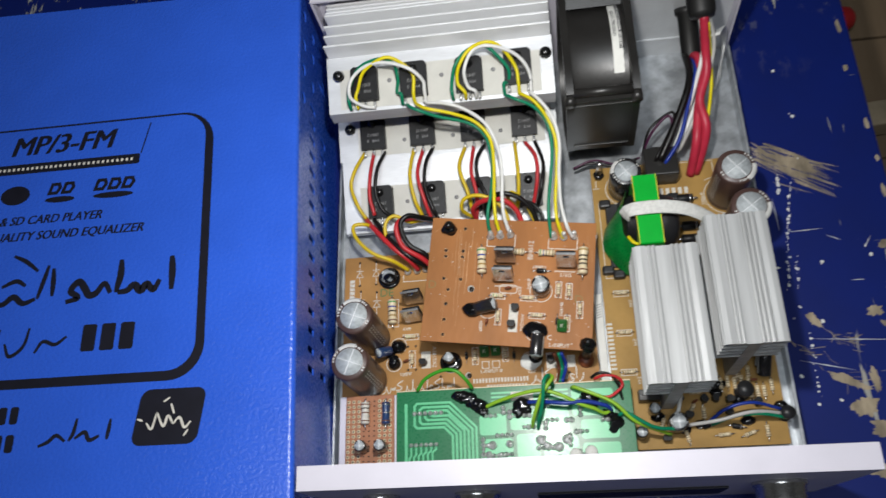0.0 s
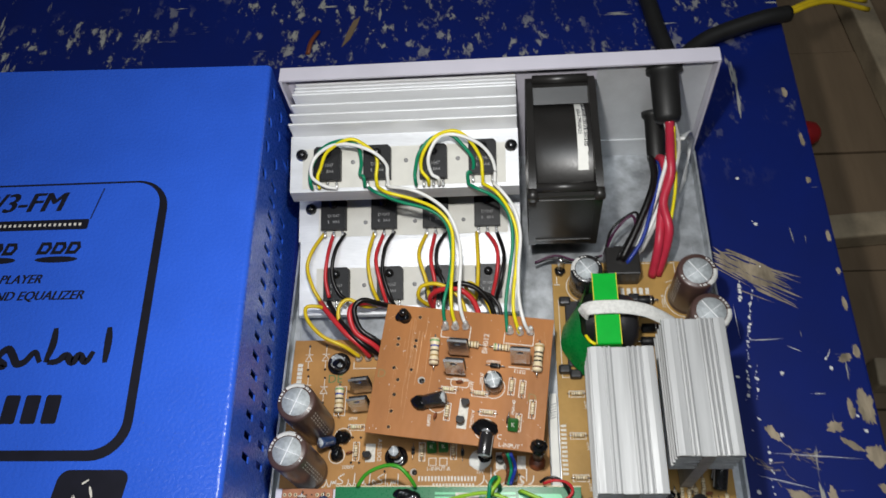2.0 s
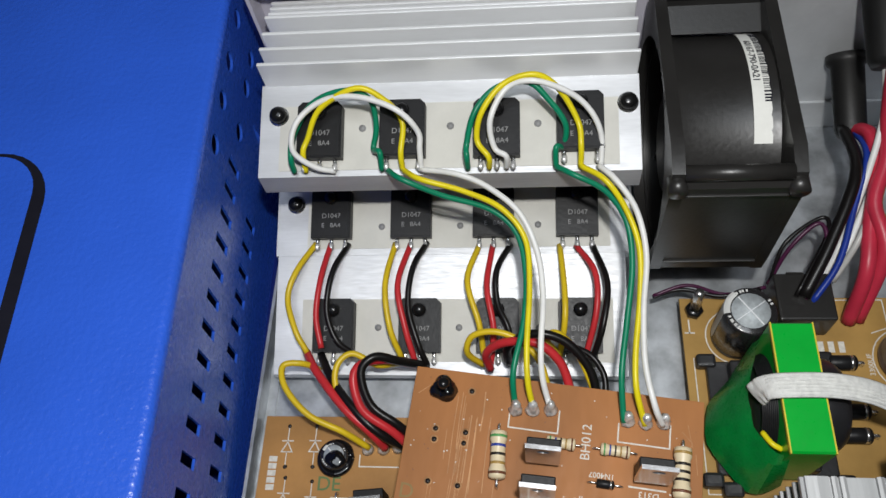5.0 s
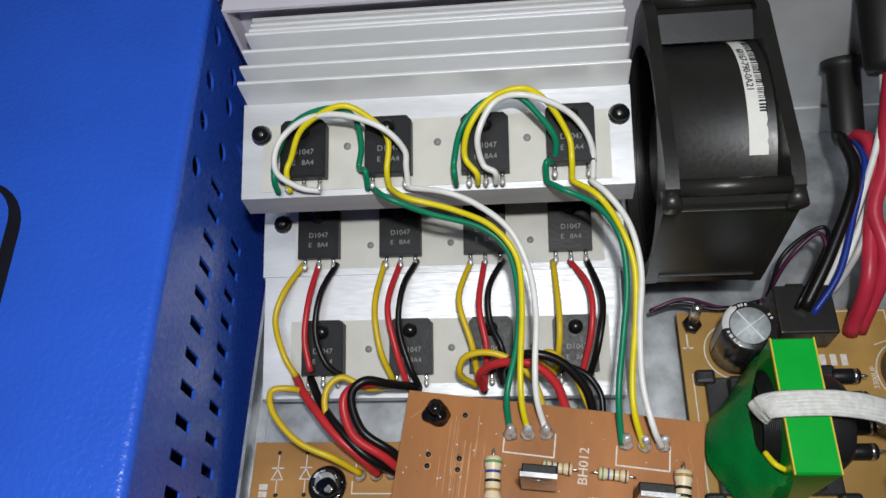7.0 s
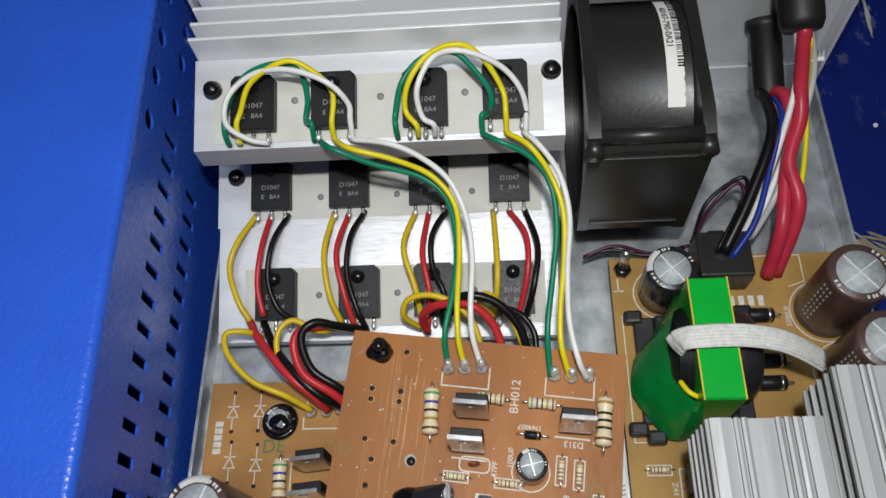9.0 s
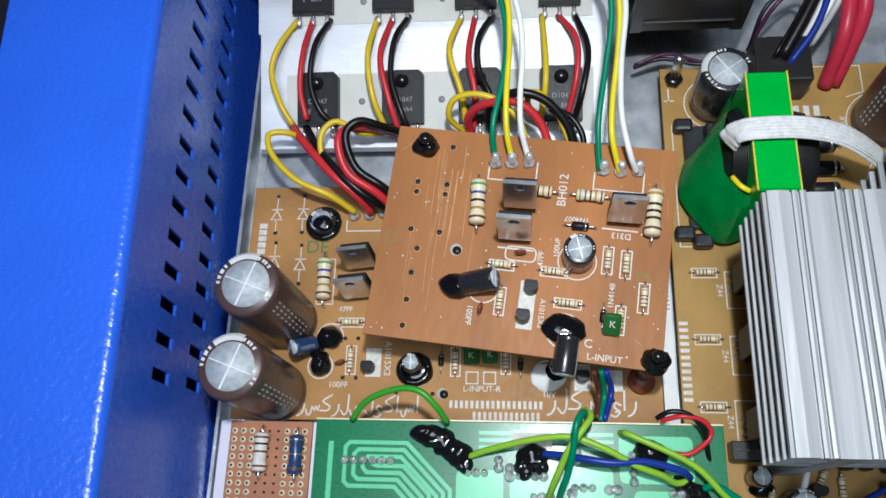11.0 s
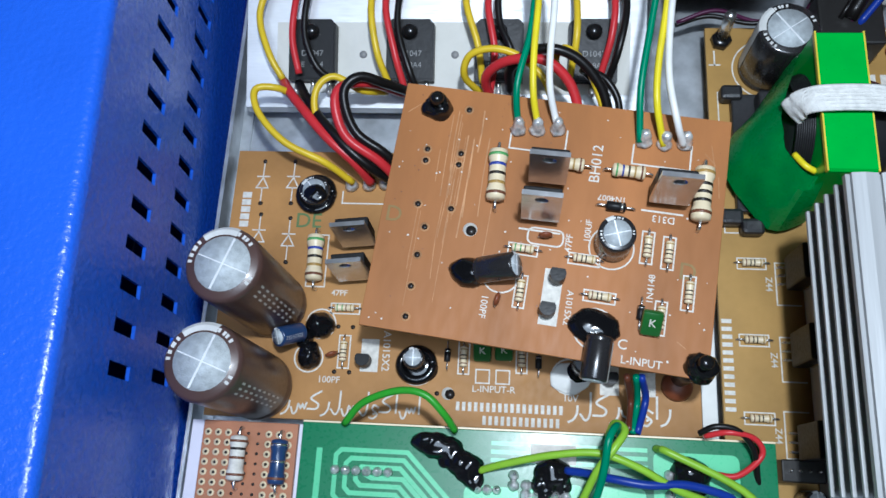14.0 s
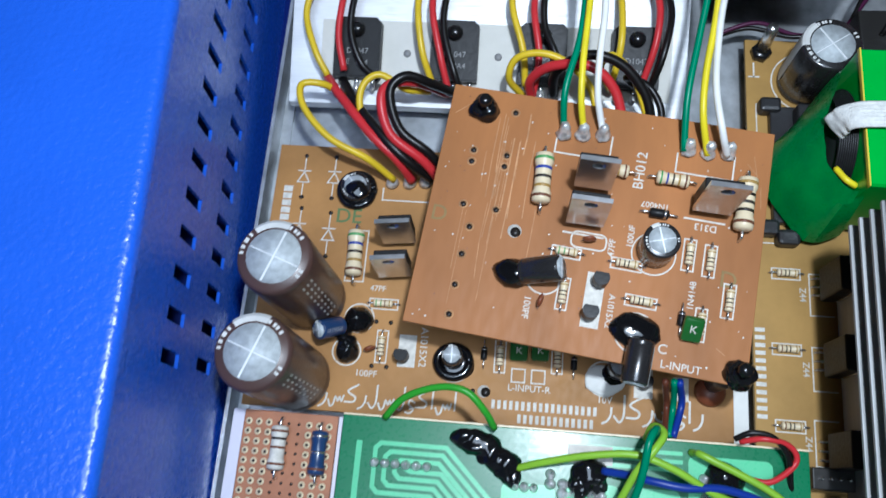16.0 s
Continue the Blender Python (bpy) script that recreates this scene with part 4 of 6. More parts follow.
for words, size, u, v, turn in (("BH012", 5.0, 57.4, 17.6, 90), ("1N4007", 2.9, 62.8, 27.2, 180), ("D313", 3.4, 77.1, 31.2, 180), ("47PF", 3.2, 52.9, 41.6, 90), ("100PF", 3.2, 32.6, 62.6, -90),
                                ("A1015X2", 3.0, 55.0, 59.4, -90), ("1N4148", 3.0, 75.9, 51.0, 90), ("L-INPUT", 3.6, 75.5, 70.9, 0), ("100UF", 3.0, 57.6, 37.4, 90), ("C", 4.6, 70.2, 67.0, 0)):
    part("lettering_print", lettering(words, size * 0.82, at(u, -v, 0.06, turn), 0.02), silk, driver)
for u, v in ((3.6, 40.5), (84.9, 45.0)):
    part("stamped_letter", lettering("D", 6.5, at(u, -v, 0.05), 0.05), stamp_faint, driver, "faint green stamped letter")
random.seed(11)
scr = bmesh.new()
for k in range(22):
    u, v = random.gauss(15.5, 4.5), random.uniform(6, 40)
    l = random.uniform(8, 30)
    flat_line([(u, -v), (u + random.uniform(-0.25, 0.25), -v - l / 2), (u + random.uniform(-0.4, 0.4), -v - l)], random.uniform(0.08, 0.4), 0.005 + 0.001 * k, 0.012, bm=scr)
tagged(part("scratch", scr, pcb_worn, driver, "long worn streaks along the board"), kind="stuff")
for n, r0, r1, material, label in ((70, 0.10, 0.30, silk, "fine pale dust specks"), (40, 0.10, 0.26, band_brown, "dark flux specks")):
    bm = bmesh.new()
    for k in range(n):
        u, v, r = random.uniform(1.5, 91), random.uniform(1.5, 71), random.uniform(r0, r1)
        prism([(u + r * random.uniform(0.6, 1.5) * math.cos(a), -v + r * random.uniform(0.6, 1.5) * math.sin(a)) for a in (0.2, 1.4, 2.7, 3.9, 5.2)], -0.01, 0.05, bm=bm)
    tagged(part("speck", bm, material, driver, label), kind="stuff")
nicks = bmesh.new()
for u, v, du, dv in ((88.0, 8.0, 1.5, 7), (89.5, 14.0, -3, 5), (86.4, 10.5, 3.0, 3), (90.6, 17.0, 0.6, 6), (2.0, 9.0, 3.4, -3.0), (84.0, 64.0, 2.2, 1.4)):
    flat_line([(u, -v), (u + du, -v - dv)], 0.18, 0.02, 0.03, bm=nicks)
tagged(part("nick", nicks, pcb_worn, driver, "pale nicks scratched through the surface"), kind="stuff")
for u, v in ((34.3, 10.4), (39.6, 9.8), (45.3, 9.0), (69.6, 9.3), (75.1, 9.2), (80.6, 8.4)):
    j = lathe((u, -v, -0.1), (u, -v + 1.4, 4.6), ((0, 2.4), (0.12, 2.1), (0.35, 1.6), (0.6, 1.5), (0.85, 1.3), (1, 0.6)), 14)
    for q in j.verts:
        q.co += 0.45 * noise.noise_vector(q.co * 0.9)
    part("solder_joint", j, solder, driver, "shiny solder joint")
for u, v in ((10.1, 6.8), (90.2, 69.6)):
    s = thing("standoff_screw", "black screw on a standoff under the driver board", "screw", "driver board screws")
    s.matrix_basis = metres(MB @ at(u, -v))
    part("post", cyl((0, 0, -30), (0, 0, -1.6), 2.6, 12), plastic, s)
    part("nut", lathe((0, 0, 0), (0, 0, 3.2), ((0, 3.6), (0.8, 3.6), (1, 3.1)), 6), screw_black, s)
    part("shank", lathe((0, 0, 3.2), (0.6, 0.8, 7.0), ((0, 2.0), (0.8, 1.9), (1, 1.4)), 12), screw_black, s)
    part("glue", blob((0.3, -0.2, 0.4), 4.3, 4.0, 3.8, u, 0.35), glue, s, "lumpy black set glue")
put("res_big_blue", on_driver(30.7, 26.0, -85))
put("res_big_black", on_driver(86.2, 23.6, 90))
put("tab", on_driver(44.6, 26.6, 2))
put("tab", on_driver(44.2, 37.4, 2))
put("tab", on_driver(77.2, 27.8, 2))
put("res_mid", on_driver(49.5, 19.6, 0))
put("res_mid", on_driver(66.2, 19.6, 0))
put("diode", on_driver(64.0, 29.9, 0))
put("cap10", on_driver(64.4, 40.6, 20))
put("res_green", on_driver(40.8, 45.3, 0))
put("ceramic", on_driver(46.3, 41.0, 10))
for u, v, turn in ((57.5, 45.7, 0), (41.8, 57.0, 90), (62.8, 55.3, 0), (73.7, 39.8, 90), (79.4, 40.5, 90), (85.6, 50.7, 90), (79.0, 58.5, 90)):
    put("res_small", on_driver(u, v, turn))
put("ceramic", on_driver(36.1, 60.5, 80))
put("to92", on_driver(51.0, 52.0, 180))
put("to92", on_driver(49.6, 61.4, 180))
put("diode_small", on_driver(73.8, 58.0, 90))
put("film", on_driver(76.6, 63.4, 0))


def glue_on(par, c, rx, ry, rz, seed):
    return part("glue", blob(c, rx, ry, rz, seed), glue, par, "shiny black set glue")


glue_on(driver, (27.6, -54.0, 1.0), 5.6, 3.9, 4.0, 2)
glue_on(driver, (31.5, -53.0, 0.8), 4.0, 3.2, 2.2, 3)
glue_on(driver, (62.2, -63.5, 0.6), 6.8, 4.8, 2.2, 4)
glue_on(driver, (64.0, -67.0, 0.8), 3.0, 3.5, 2.0, 5)
put("cap8", on_driver(30.0, 53.6, 10, 2.6) @ LEAN)
put("cap8", on_driver(64.0, 66.5, -92, 3.9) @ LIE)

# ---- the amplifier board ----
for x, y in ((-60.7, 113.8), (-50.5, 114.0), (-59.9, 95.2), (-50.0, 94.1)):
    mark(main, [(x, y - 6.5), (x, y - 2)], 0.35, 12.02)
    mark(main, [(x, y + 2), (x, y + 6.5)], 0.35, 12.02)
    mark(main, [(x - 2, y - 2), (x + 2, y - 2), (x, y + 1.6)], 0.4, 12.02, close=True)
    mark(main, [(x - 2, y + 2), (x + 2, y + 2)], 0.4, 12.02)
mark(main, [(-33.5, 111), (-33.5, 107), (-14, 107)], 0.45, 12.02)
mark(main, [(-32.5, 117), (-32.5, 112)], 0.45, 12.02)
for x, y, lx, ly in ((-28.5, 58.8, 3.4, 10), (8.2, 58.5, 3.2, 10), (25.5, 59.2, 3.2, 9.6), (-29.3, 72.2, 9, 3.2), (14, 53, 4, 4), (20, 53, 4, 4), (-39.7, 87.5, 6, 17)):
    mark(main, outline(x - lx / 2, x + lx / 2, y - ly / 2, y + ly / 2), 0.4, 12.02, close=True)
for cx, cy, r in ((-5.9, 55.4, 5.8), (39.6, 53.9, 5.2), (-39.3, 56.6, 4.4), (-36.5, 67.2, 4.6), (-42, 109.6, 6.0)):
    mark(main, [(cx + r * math.cos(radians(a)), cy + r * math.sin(radians(a))) for a in range(0, 360, 15)], 0.45, 12.02, close=True)
for x0, x1, y0, y1 in ((-23.2, -17.8, 53, 63), (48.5, 54, 49, 58), (60, 64.5, 49, 56)):
    part("printed_patch", prism(outline(x0, x1, y0, y1), 12.01, 12.07), silk, main, "white printed patch")
dots(main, [(x, y + d) for x, y in ((-60.7, 113.8), (-50.5, 114.0), (-59.9, 95.2), (-50.0, 94.1)) for d in (-7.4, 7.4)], 0.7, band_black, 11.8, 12.1)
dots(main, [(x, y) for x in (-31.0, -26.4) for y in (66.5, 52.6)] + [(0.6, 47.4), (-12, 47.8), (61, 46)], 0.7, band_black, 11.8, 12.1)
for words, size, x, y, turn in (("47PF", 2.6, -31.6, 77.1, 0), ("100PF", 2.8, -32.5, 50.1, 0), ("L-INPUT-R", 2.8, 17.4, 49.2, 0), ("A1015X2", 3.2, -15.6, 59.5, -90), ("10V", 2.8, 40, 47.6, 0)):
    part("lettering_print", lettering(words, size, at(x, y, 12.06, turn), 0.02), silk, main)
part("stamped_letter", lettering("DE", 7.0, at(-43.9, 100.6, 12.05), 0.05), stamp_green, main, "faint green stamped letters")


SIGNS = (
    (0.24, (((0.1, 0.0), (0.12, 0.8)),)),
    (0.40, (((0.34, 0.32), (0.31, 0.05), (0.18, -0.18), (0.0, -0.28)),)),
    (0.74, (((0.0, 0.22), (0.08, 0.02), (0.35, -0.06), (0.6, 0.0), (0.68, 0.24)), ((0.32, 0.3), (0.38, 0.32)))),
    (0.48, (((0.42, 0.85), (0.39, 0.08), (0.22, -0.2), (0.02, 0.02)),)),
    (0.62, (((0.58, 0.82), (0.12, 0.5), (0.48, 0.24), (0.4, 0.02), (0.0, 0.0)),)),
    (0.76, (((0.72, 0.26), (0.64, 0.02), (0.54, 0.2), (0.46, 0.02), (0.34, 0.2), (0.26, -0.14), (0.12, -0.24), (0.0, 0.04)),)),
    (0.44, (((0.4, 0.2), (0.2, 0.3), (0.14, 0.1), (0.36, -0.1), (0.2, -0.3), (0.0, -0.26)), ((0.2, -0.1), (0.25, -0.08)))),
)


def script_strokes(x0, x1, y, h, z, seed, bm):
    """Plain swinging strokes in place of flowing script."""
    rnd = random.Random(seed)
    x, k, last = x0, 0, None
    while x < x1 - h * 0.3:
        sign = rnd.choice([s for s in SIGNS if s is not last])
        for s in sign[1]:
            line = curve_points([(x + a * h, y + b * h, 0) for a, b in s], 4) if len(s) > 2 else [Vector((x + a * h, y + b * h, 0)) for a, b in s]
            flat_line([(q.x, q.y) for q in line], h * 0.085, z + 0.003 * (k % 9), bm=bm)
            k += 1
        x += sign[0] * h + h * 0.03
        last = sign
    return bm


def code_bars(n, w, h, gap, m):
    bm = bmesh.new()
    for i in range(n):
        box((i - n / 2) * (w + gap), (i - n / 2) * (w + gap) + w, -h / 2, h / 2, 0, 0.06, bm=bm)
    return pieces(bm, m)


bm = script_strokes(-46, -3, 41.2, 6.5, 12.02, 3, bmesh.new())
script_strokes(39.5, 69, 43.0, 7.5, 12.02, 8, bm)
tagged(part("printed_bar", bm, silk, main, "white printed script strokes"), kind="stuff")
tagged(part("printed_bar", code_bars(18, 1.0, 2.6, 0.78, at(22.5, 44.0, 12.02)), silk, main), kind="stuff")
tagged(part("printed_bar", code_bars(13, 1.0, 2.6, 0.78, at(26, 40.2, 12.02)), silk, main), kind="stuff")
tagged(part("printed_bar", code_bars(5, 2.0, 3.0, 0.5, at(-65.3, 104, 12.02, -90)), silk, main), kind="stuff")
dots(main, [(-60.7, 121), (-50.5, 121), (-60.4, 106.5), (-50.3, 106.6), (-59.9, 102.4), (-50, 101.4), (-49.8, 86.6)], 0.65, band_black, 11.8, 12.05)
dots(main, [(3.9, 47.5)], 1.9, silk, 11.8, 12.05, "mounting_hole")
dots(main, [(4.5, 47.3)], 1.5, band_black, 11.8, 12.09, "mounting_hole")
for x, y in ((-30.8, 113.0), (-25.1, 113.2), (-19.8, 113.8)):
    part("solder_joint", lathe((x, y, 12), (x - 0.3, y + 0.8, 15.4), ((0, 2.4), (0.3, 1.9), (0.7, 1.5), (1, 0.8)), 12), solder, main, "shiny solder joint")
put("cap10", on_main(-42, 109.8, 40, 4.6))
part("glue", tube([(-42 + 5.6 * math.cos(a), 109.6 + 5.6 * math.sin(a), 13) for a in [i * 0.7 for i in range(10)]], 1.3, 8, 3), glue, main, "ring of black glue")
glue_on(main, (-41.4, 108.6, 16.2), 3.8, 3.4, 1.6, 7)
put("tab", on_main(-25.6, 91.6, 6))
put("tab", on_main(-25.8, 80.6, 6))
put("res_big_blue", on_main(-39.7, 87.5, -88))
put("res_green", on_main(-29.3, 72.2, 0))
put("cap6", at(-41.0, 63.4, 17.5) @ Matrix.Rotation(radians(-35), 4, "Y") @ Matrix.Rotation(radians(20), 4, "X"))
glue_on(main, (-36.5, 66.4, 13.0), 4.6, 4.2, 4.5, 11)
glue_on(main, (-39.0, 57.2, 12.6), 3.6, 4.6, 4.5, 12)
glue_on(main, (-40.6, 61.8, 13.5), 2.6, 3.0, 3.0, 13)
put("res_small", on_main(-28.5, 58.8, 90))
put("ceramic", on_main(-31.8, 57.5, 20))
put("to92", on_main(-21.6, 56.0, 180))
put("cap6k", on_main(-5.9, 56.2, 0))
glue_on(main, (-5.9, 55.2, 12.1), 6.2, 5.4, 1.6, 41)
part("glue", tube([(-5.9 + 5.0 * math.cos(a), 55.6 + 4.6 * math.sin(a), 12.6) for a in [i * 0.7 for i in range(10)]], 1.5, 8, 3), glue, main, "ring of black glue")
put("diode_small", on_main(3.3, 58.8, 90))
put("diode_small", on_main(30.5, 57.7, 90))
put("res_small", on_main(8.2, 58.5, 90))
put("res_small", on_main(25.5, 59.2, 90))
put("film", on_main(13.8, 57.6, 0))
put("film", on_main(20.2, 58.0, 0))
put("cap6k", on_main(43.0, 56.5, 0))
part("glue", blob((39.8, 53.6, 12.1), 6.0, 4.8, 1.3, 81), paper, main, "pale set glue")
glue_on(main, (42.4, 55.4, 12.4), 4.2, 3.4, 1.8, 82)
put("to92", on_main(51.0, 53.5, 180))
part("dome", lathe((70.6, 52.5, 12), (70.6, 52.5, 15.5), ((0, 4.6), (0.5, 4.3), (0.85, 3.0), (1, 1.2)), 20), ceramic_brown, main, "round brown lacquer dome")

# ---- the supply board ----
for x, y in ((93.9, 90.3), (93.3, 66.8), (93.5, 44.2)):
    mark(supply, outline(x - 4.2, x + 4.2, y - 1.7, y + 1.7), 0.4, 12.02, close=True)
for x, y in ((104.1, 84.2), (104.0, 61.5), (103.7, 40.0)):
    mark(supply, [(x + 3.4, y + 6.5), (x - 3.4, y + 6.5), (x - 3.4, y - 6.5), (x + 3.4, y - 6.5)], 0.4, 12.02)
mark(supply, [(86.2, 158), (86.2, 163)], 0.5, 12.02)
mark(supply, [(84.6, 158), (87.8, 158)], 0.5, 12.02)
mark(supply, [(91, 148), (86.6, 148), (86.6, 100), (92, 100)], 0.4, 12.02)
mark(supply, [(137, 171), (156, 171), (156, 160), (150, 158)], 0.4, 12.02)
for cx, cy, r in ((102.3, 156.5, 10.6), (160.5, 147.5, 12), (164.5, 123.5, 12)):
    mark(supply, [(cx + r * math.cos(radians(a)), cy + r * math.sin(radians(a))) for a in range(0, 360, 12)], 0.45, 12.02, close=True)
for x, y in ((98.6, 84), (98.6, 61.2), (98.4, 39.6)):
    part("lettering_print", lettering("Z44", 2.7, at(x, y, 12.06, -90), 0.02), silk, supply)
tagged(part("printed_bar", code_bars(12, 1.25, 3.0, 1.1, at(85.6, 60, 12.02, 90)), silk, supply), kind="stuff")
tagged(part("printed_bar", code_bars(6, 2.1, 4.2, 1.5, at(130.5, 152.6, 12.02)), silk, supply), kind="stuff")
part("lettering_print", lettering("3300UF", 2.6, at(147.5, 146, 12.06, 90), 0.02), silk, supply)
for x, y in ((93.9, 90.3), (93.3, 66.8), (93.5, 44.2)):
    put("res_small", on_main(x, y, 0))
for x, y in ((136.5, 145.6), (137.5, 137.5), (137.5, 128), (136.5, 119.8)):
    put("diode_big", on_main(x, y, 0))
bolt = thing("standing_bolt", "silver bolt leaning out of a black nut", "bolt", base=(88.4, 167, 12))
part("nut", lathe((88.4, 166.6, 12), (88.4, 166.6, 15), ((0, 3.4), (0.8, 3.4), (1, 2.9)), 6), screw_black, bolt)
part("shank", lathe((88.4, 166.6, 15), (88.6, 168.4, 26), ((0, 1.9), (0.9, 1.9), (1, 1.5)), 14), tin, bolt)
for x, y, turn in ((163, 42, 80), (163.5, 38, 85)):
    put("cap8", on_main(x, y, turn, 15.6) @ LEAN)
for x, y, r, h in ((151.5, 30, 4.4, 10), (171, 17, 3.6, 9)):
    q = thing("coil", "small black wound coil on the supply board", "coil", "small supply parts", base=(x, y, 12))
    part("core", lathe((x, y, 12), (x, y, 12 + h), ((0, r), (0.14, r), (0.16, r * 0.8), (0.84, r * 0.8), (0.86, r), (1, r)), 18), ferrite, q)
    part("leg", cyl((x + r * 0.6, y - r, 11.8), (x + r * 0.6, y - r, 13), 0.4, 6), tin, q)
for x, y, turn in ((136.5, 34, 90), (137, 27, 70), (144, 26, 10), (131, 27, 120), (158, 24, 30), (128, 38, 0)):
    put("to92", on_main(x, y, turn))
for x, y, s in ((138, 30.5, 43), (149, 26, 44), (128, 14, 45), (170, 22, 46)):
    glue_on(supply, (x, y, 12.3), 3.6, 2.6, 2.4, s)
for k in range(5):
    put("res_small", on_main(141 + 3.6 * k, 36 if k % 2 else 35, 90))
for k in range(3):
    put("res_small", on_main(156 + 3.4 * k, 30, 90))
put("res_small", on_main(127, 31, 0))
put("res_small", on_main(124, 22, 60))
for x, y, turn in ((118, 27, 40), (122, 19, 160), (109, 7, 0), (143, 20, 90)):
    put("to92", on_main(x, y, turn))
for x, y, turn in ((130, 20, 90), (139, 8, 5), (152, 8, 20), (161, 9, 90), (167, 33, 90), (108, 15, 70), (120, 8, 100), (156, 41, 90), (150, 41, 90)):
    put("res_small", on_main(x, y, turn))
put("diode_big", on_main(112, 34, 80))
put("ceramic", on_main(126, 26, 30))
put("ceramic", on_main(158, 36, 0))
for x, y, s in ((119, 12, 91), (106, 19, 92), (152, 15, 93), (140, 35, 94)):
    glue_on(supply, (x, y, 12.3), 3.8, 2.8, 2.0, s)
put("cap10", on_main(114.8, 14.0, 0, 14))
put("cap6k", on_main(96, 10, 0))
put("cap6k", on_main(104, 22, 0))
put("diode", on_main(131, 13, 15))
put("diode", on_main(146, 12, -10))
sock = thing("plug_socket", "small black plug socket with a row of pins", "connector", base=(100, 30, 12))
part("housing", box(96.5, 108, 27, 33, 12, 19, 0.4), plastic, sock)
for k in range(4):
    part("pin", cyl((98.5 + 2.5 * k, 30, 19), (98.5 + 2.5 * k, 30, 21), 0.4, 6), tin, sock)
side = thing("paper_strip", "narrow printed white strip between the boards", "strip", base=(80.5, 62, 2))
part("strip", box(78.4, 82.8, 36, 92, 2.0, 8.5, 0.2), paper, side)
for k in range(6):
    part("printed_bar", pieces(box(-1.7, 1.7, -0.25, 0.25, 0, 0.1), at(80.6, 78 + 1.5 * k, 8.5, 20)), ink_grey, side)

def mosfet():
    """A switching transistor standing on its legs against the heatsink web."""
    t = thing("switching_transistor", "black switching transistor clamped under the grey heatsink", "transistor", "switching transistors")
    part("body", box(-4.6, 0, -5.0, 5.0, 4.0, 20.0, 0.5), epoxy, t)
    part("tab", box(0, 1.2, -5.0, 5.0, 5.0, 24.0, 0.2), tab_metal, t, "metal tab")
    for y in (-2.6, 0, 2.6):
        part("leg", tube([(-2.4, y, 4.4), (-2.8, y, 2.6), (-5.0, y + 0.3, 1.0), (-5.4, y + 0.3, -0.2)], 0.45, 6, 4), tin, t)
    return t


for x, y in ((106.7, 86.2), (106.7, 63.5), (106.7, 37.6)):
    place("mosfet", mosfet, metres(at(x, y, 12)))

# ---- the control board ----
GZ = 30.0


def track(pts, w=1.25):
    return part("copper_track", flat_line(pts, w, GZ + 0.01, 0.05), trace_green, green)


for k in range(6):
    x = -22.5 + 2.9 * k
    low = 17.4 + 2.05 * min(k, 3)
    if k < 3:
        top, turn, fall = 30.6 - 2.15 * k, -3 - 0.87 * k, 10.8 - 2.1 * k
        track([(x, 25.0), (x, top - 1.4), (x + 1.4, top), (turn, top), (fall, top - fall + turn), (fall, -6)])
    if k < 4:
        turn, fall = -6.5 + 0.87 * k, -1.9 + 2.1 * k
        track([(x, 24.4), (x, low + min(1.4, 24.2 - low)), (x + 1.4, low), (turn, low), (fall, low - fall + turn), (fall, -6)])
    track([(-24.5 + 2.7 * k, 8), (-24.5 + 2.7 * k, 3 + 0.6 * k), (-25.5 + 2.5 * k, 1.5 + 0.6 * k), (-25.5 + 2.5 * k, -6)], 1.0)
track([(-27.2, 30), (-27.2, -6)], 1.6)
for k in range(3):
    track([(20, 34.2 - 2.2 * k), (60, 34.2 - 2.2 * k)], 1.1)
for x0, x1, y0, y1 in ((12.6, 27, 12, 23), (29, 44, 14, 24.5), (46, 60, 12, 24.5), (62, 84, 20, 34), (13, 30, -5, 10), (32, 44, -6, 12), (46, 64, -6, 10), (66, 85.5, -6, 6), (66, 85.5, 8, 18)):
    part("copper_area", prism(outline(x0, x1, y0, y1, 1.8, 3), GZ + 0.005, GZ + 0.05), trace_green, green)
part("bare_patch", prism(outline(30, 42, 29.5, 34.5), GZ + 0.05, GZ + 0.1), silk, green)
random.seed(21)


def joint(x, y, r, par):
    part("solder_joint", lathe((x, y, GZ), (x + random.uniform(-0.3, 0.3), y + 0.3, GZ + 1.9), ((0, r * 1.3), (0.3, r * 1.1), (0.7, r * 0.6), (1, 0.3)), 10), solder, par)


for k in range(6):
    joint(-22.5 + 2.9 * k, 25.2, 1.1, green)
    joint(-24.5 + 2.7 * k, 8.5, 1.0, green)
for k in range(26):
    x, y, n = random.uniform(14, 78), random.uniform(-3, 28), random.choice((2, 2, 3, 4))
    dx, dy = random.choice(((2.54, 0), (2.54, 0), (0, 2.54)))
    for q in range(n):
        if y + dy * q < 31:
            joint(x + dx * q, y + dy * q, random.uniform(0.9, 1.35), green)
            if random.random() < 0.5:
                part("cut_lead", cyl((x + dx * q, y + dy * q, GZ + 1), (x + dx * q + random.uniform(-0.4, 0.4), y + dy * q + 0.4, GZ + 2.8), 0.35, 6), tin, green)
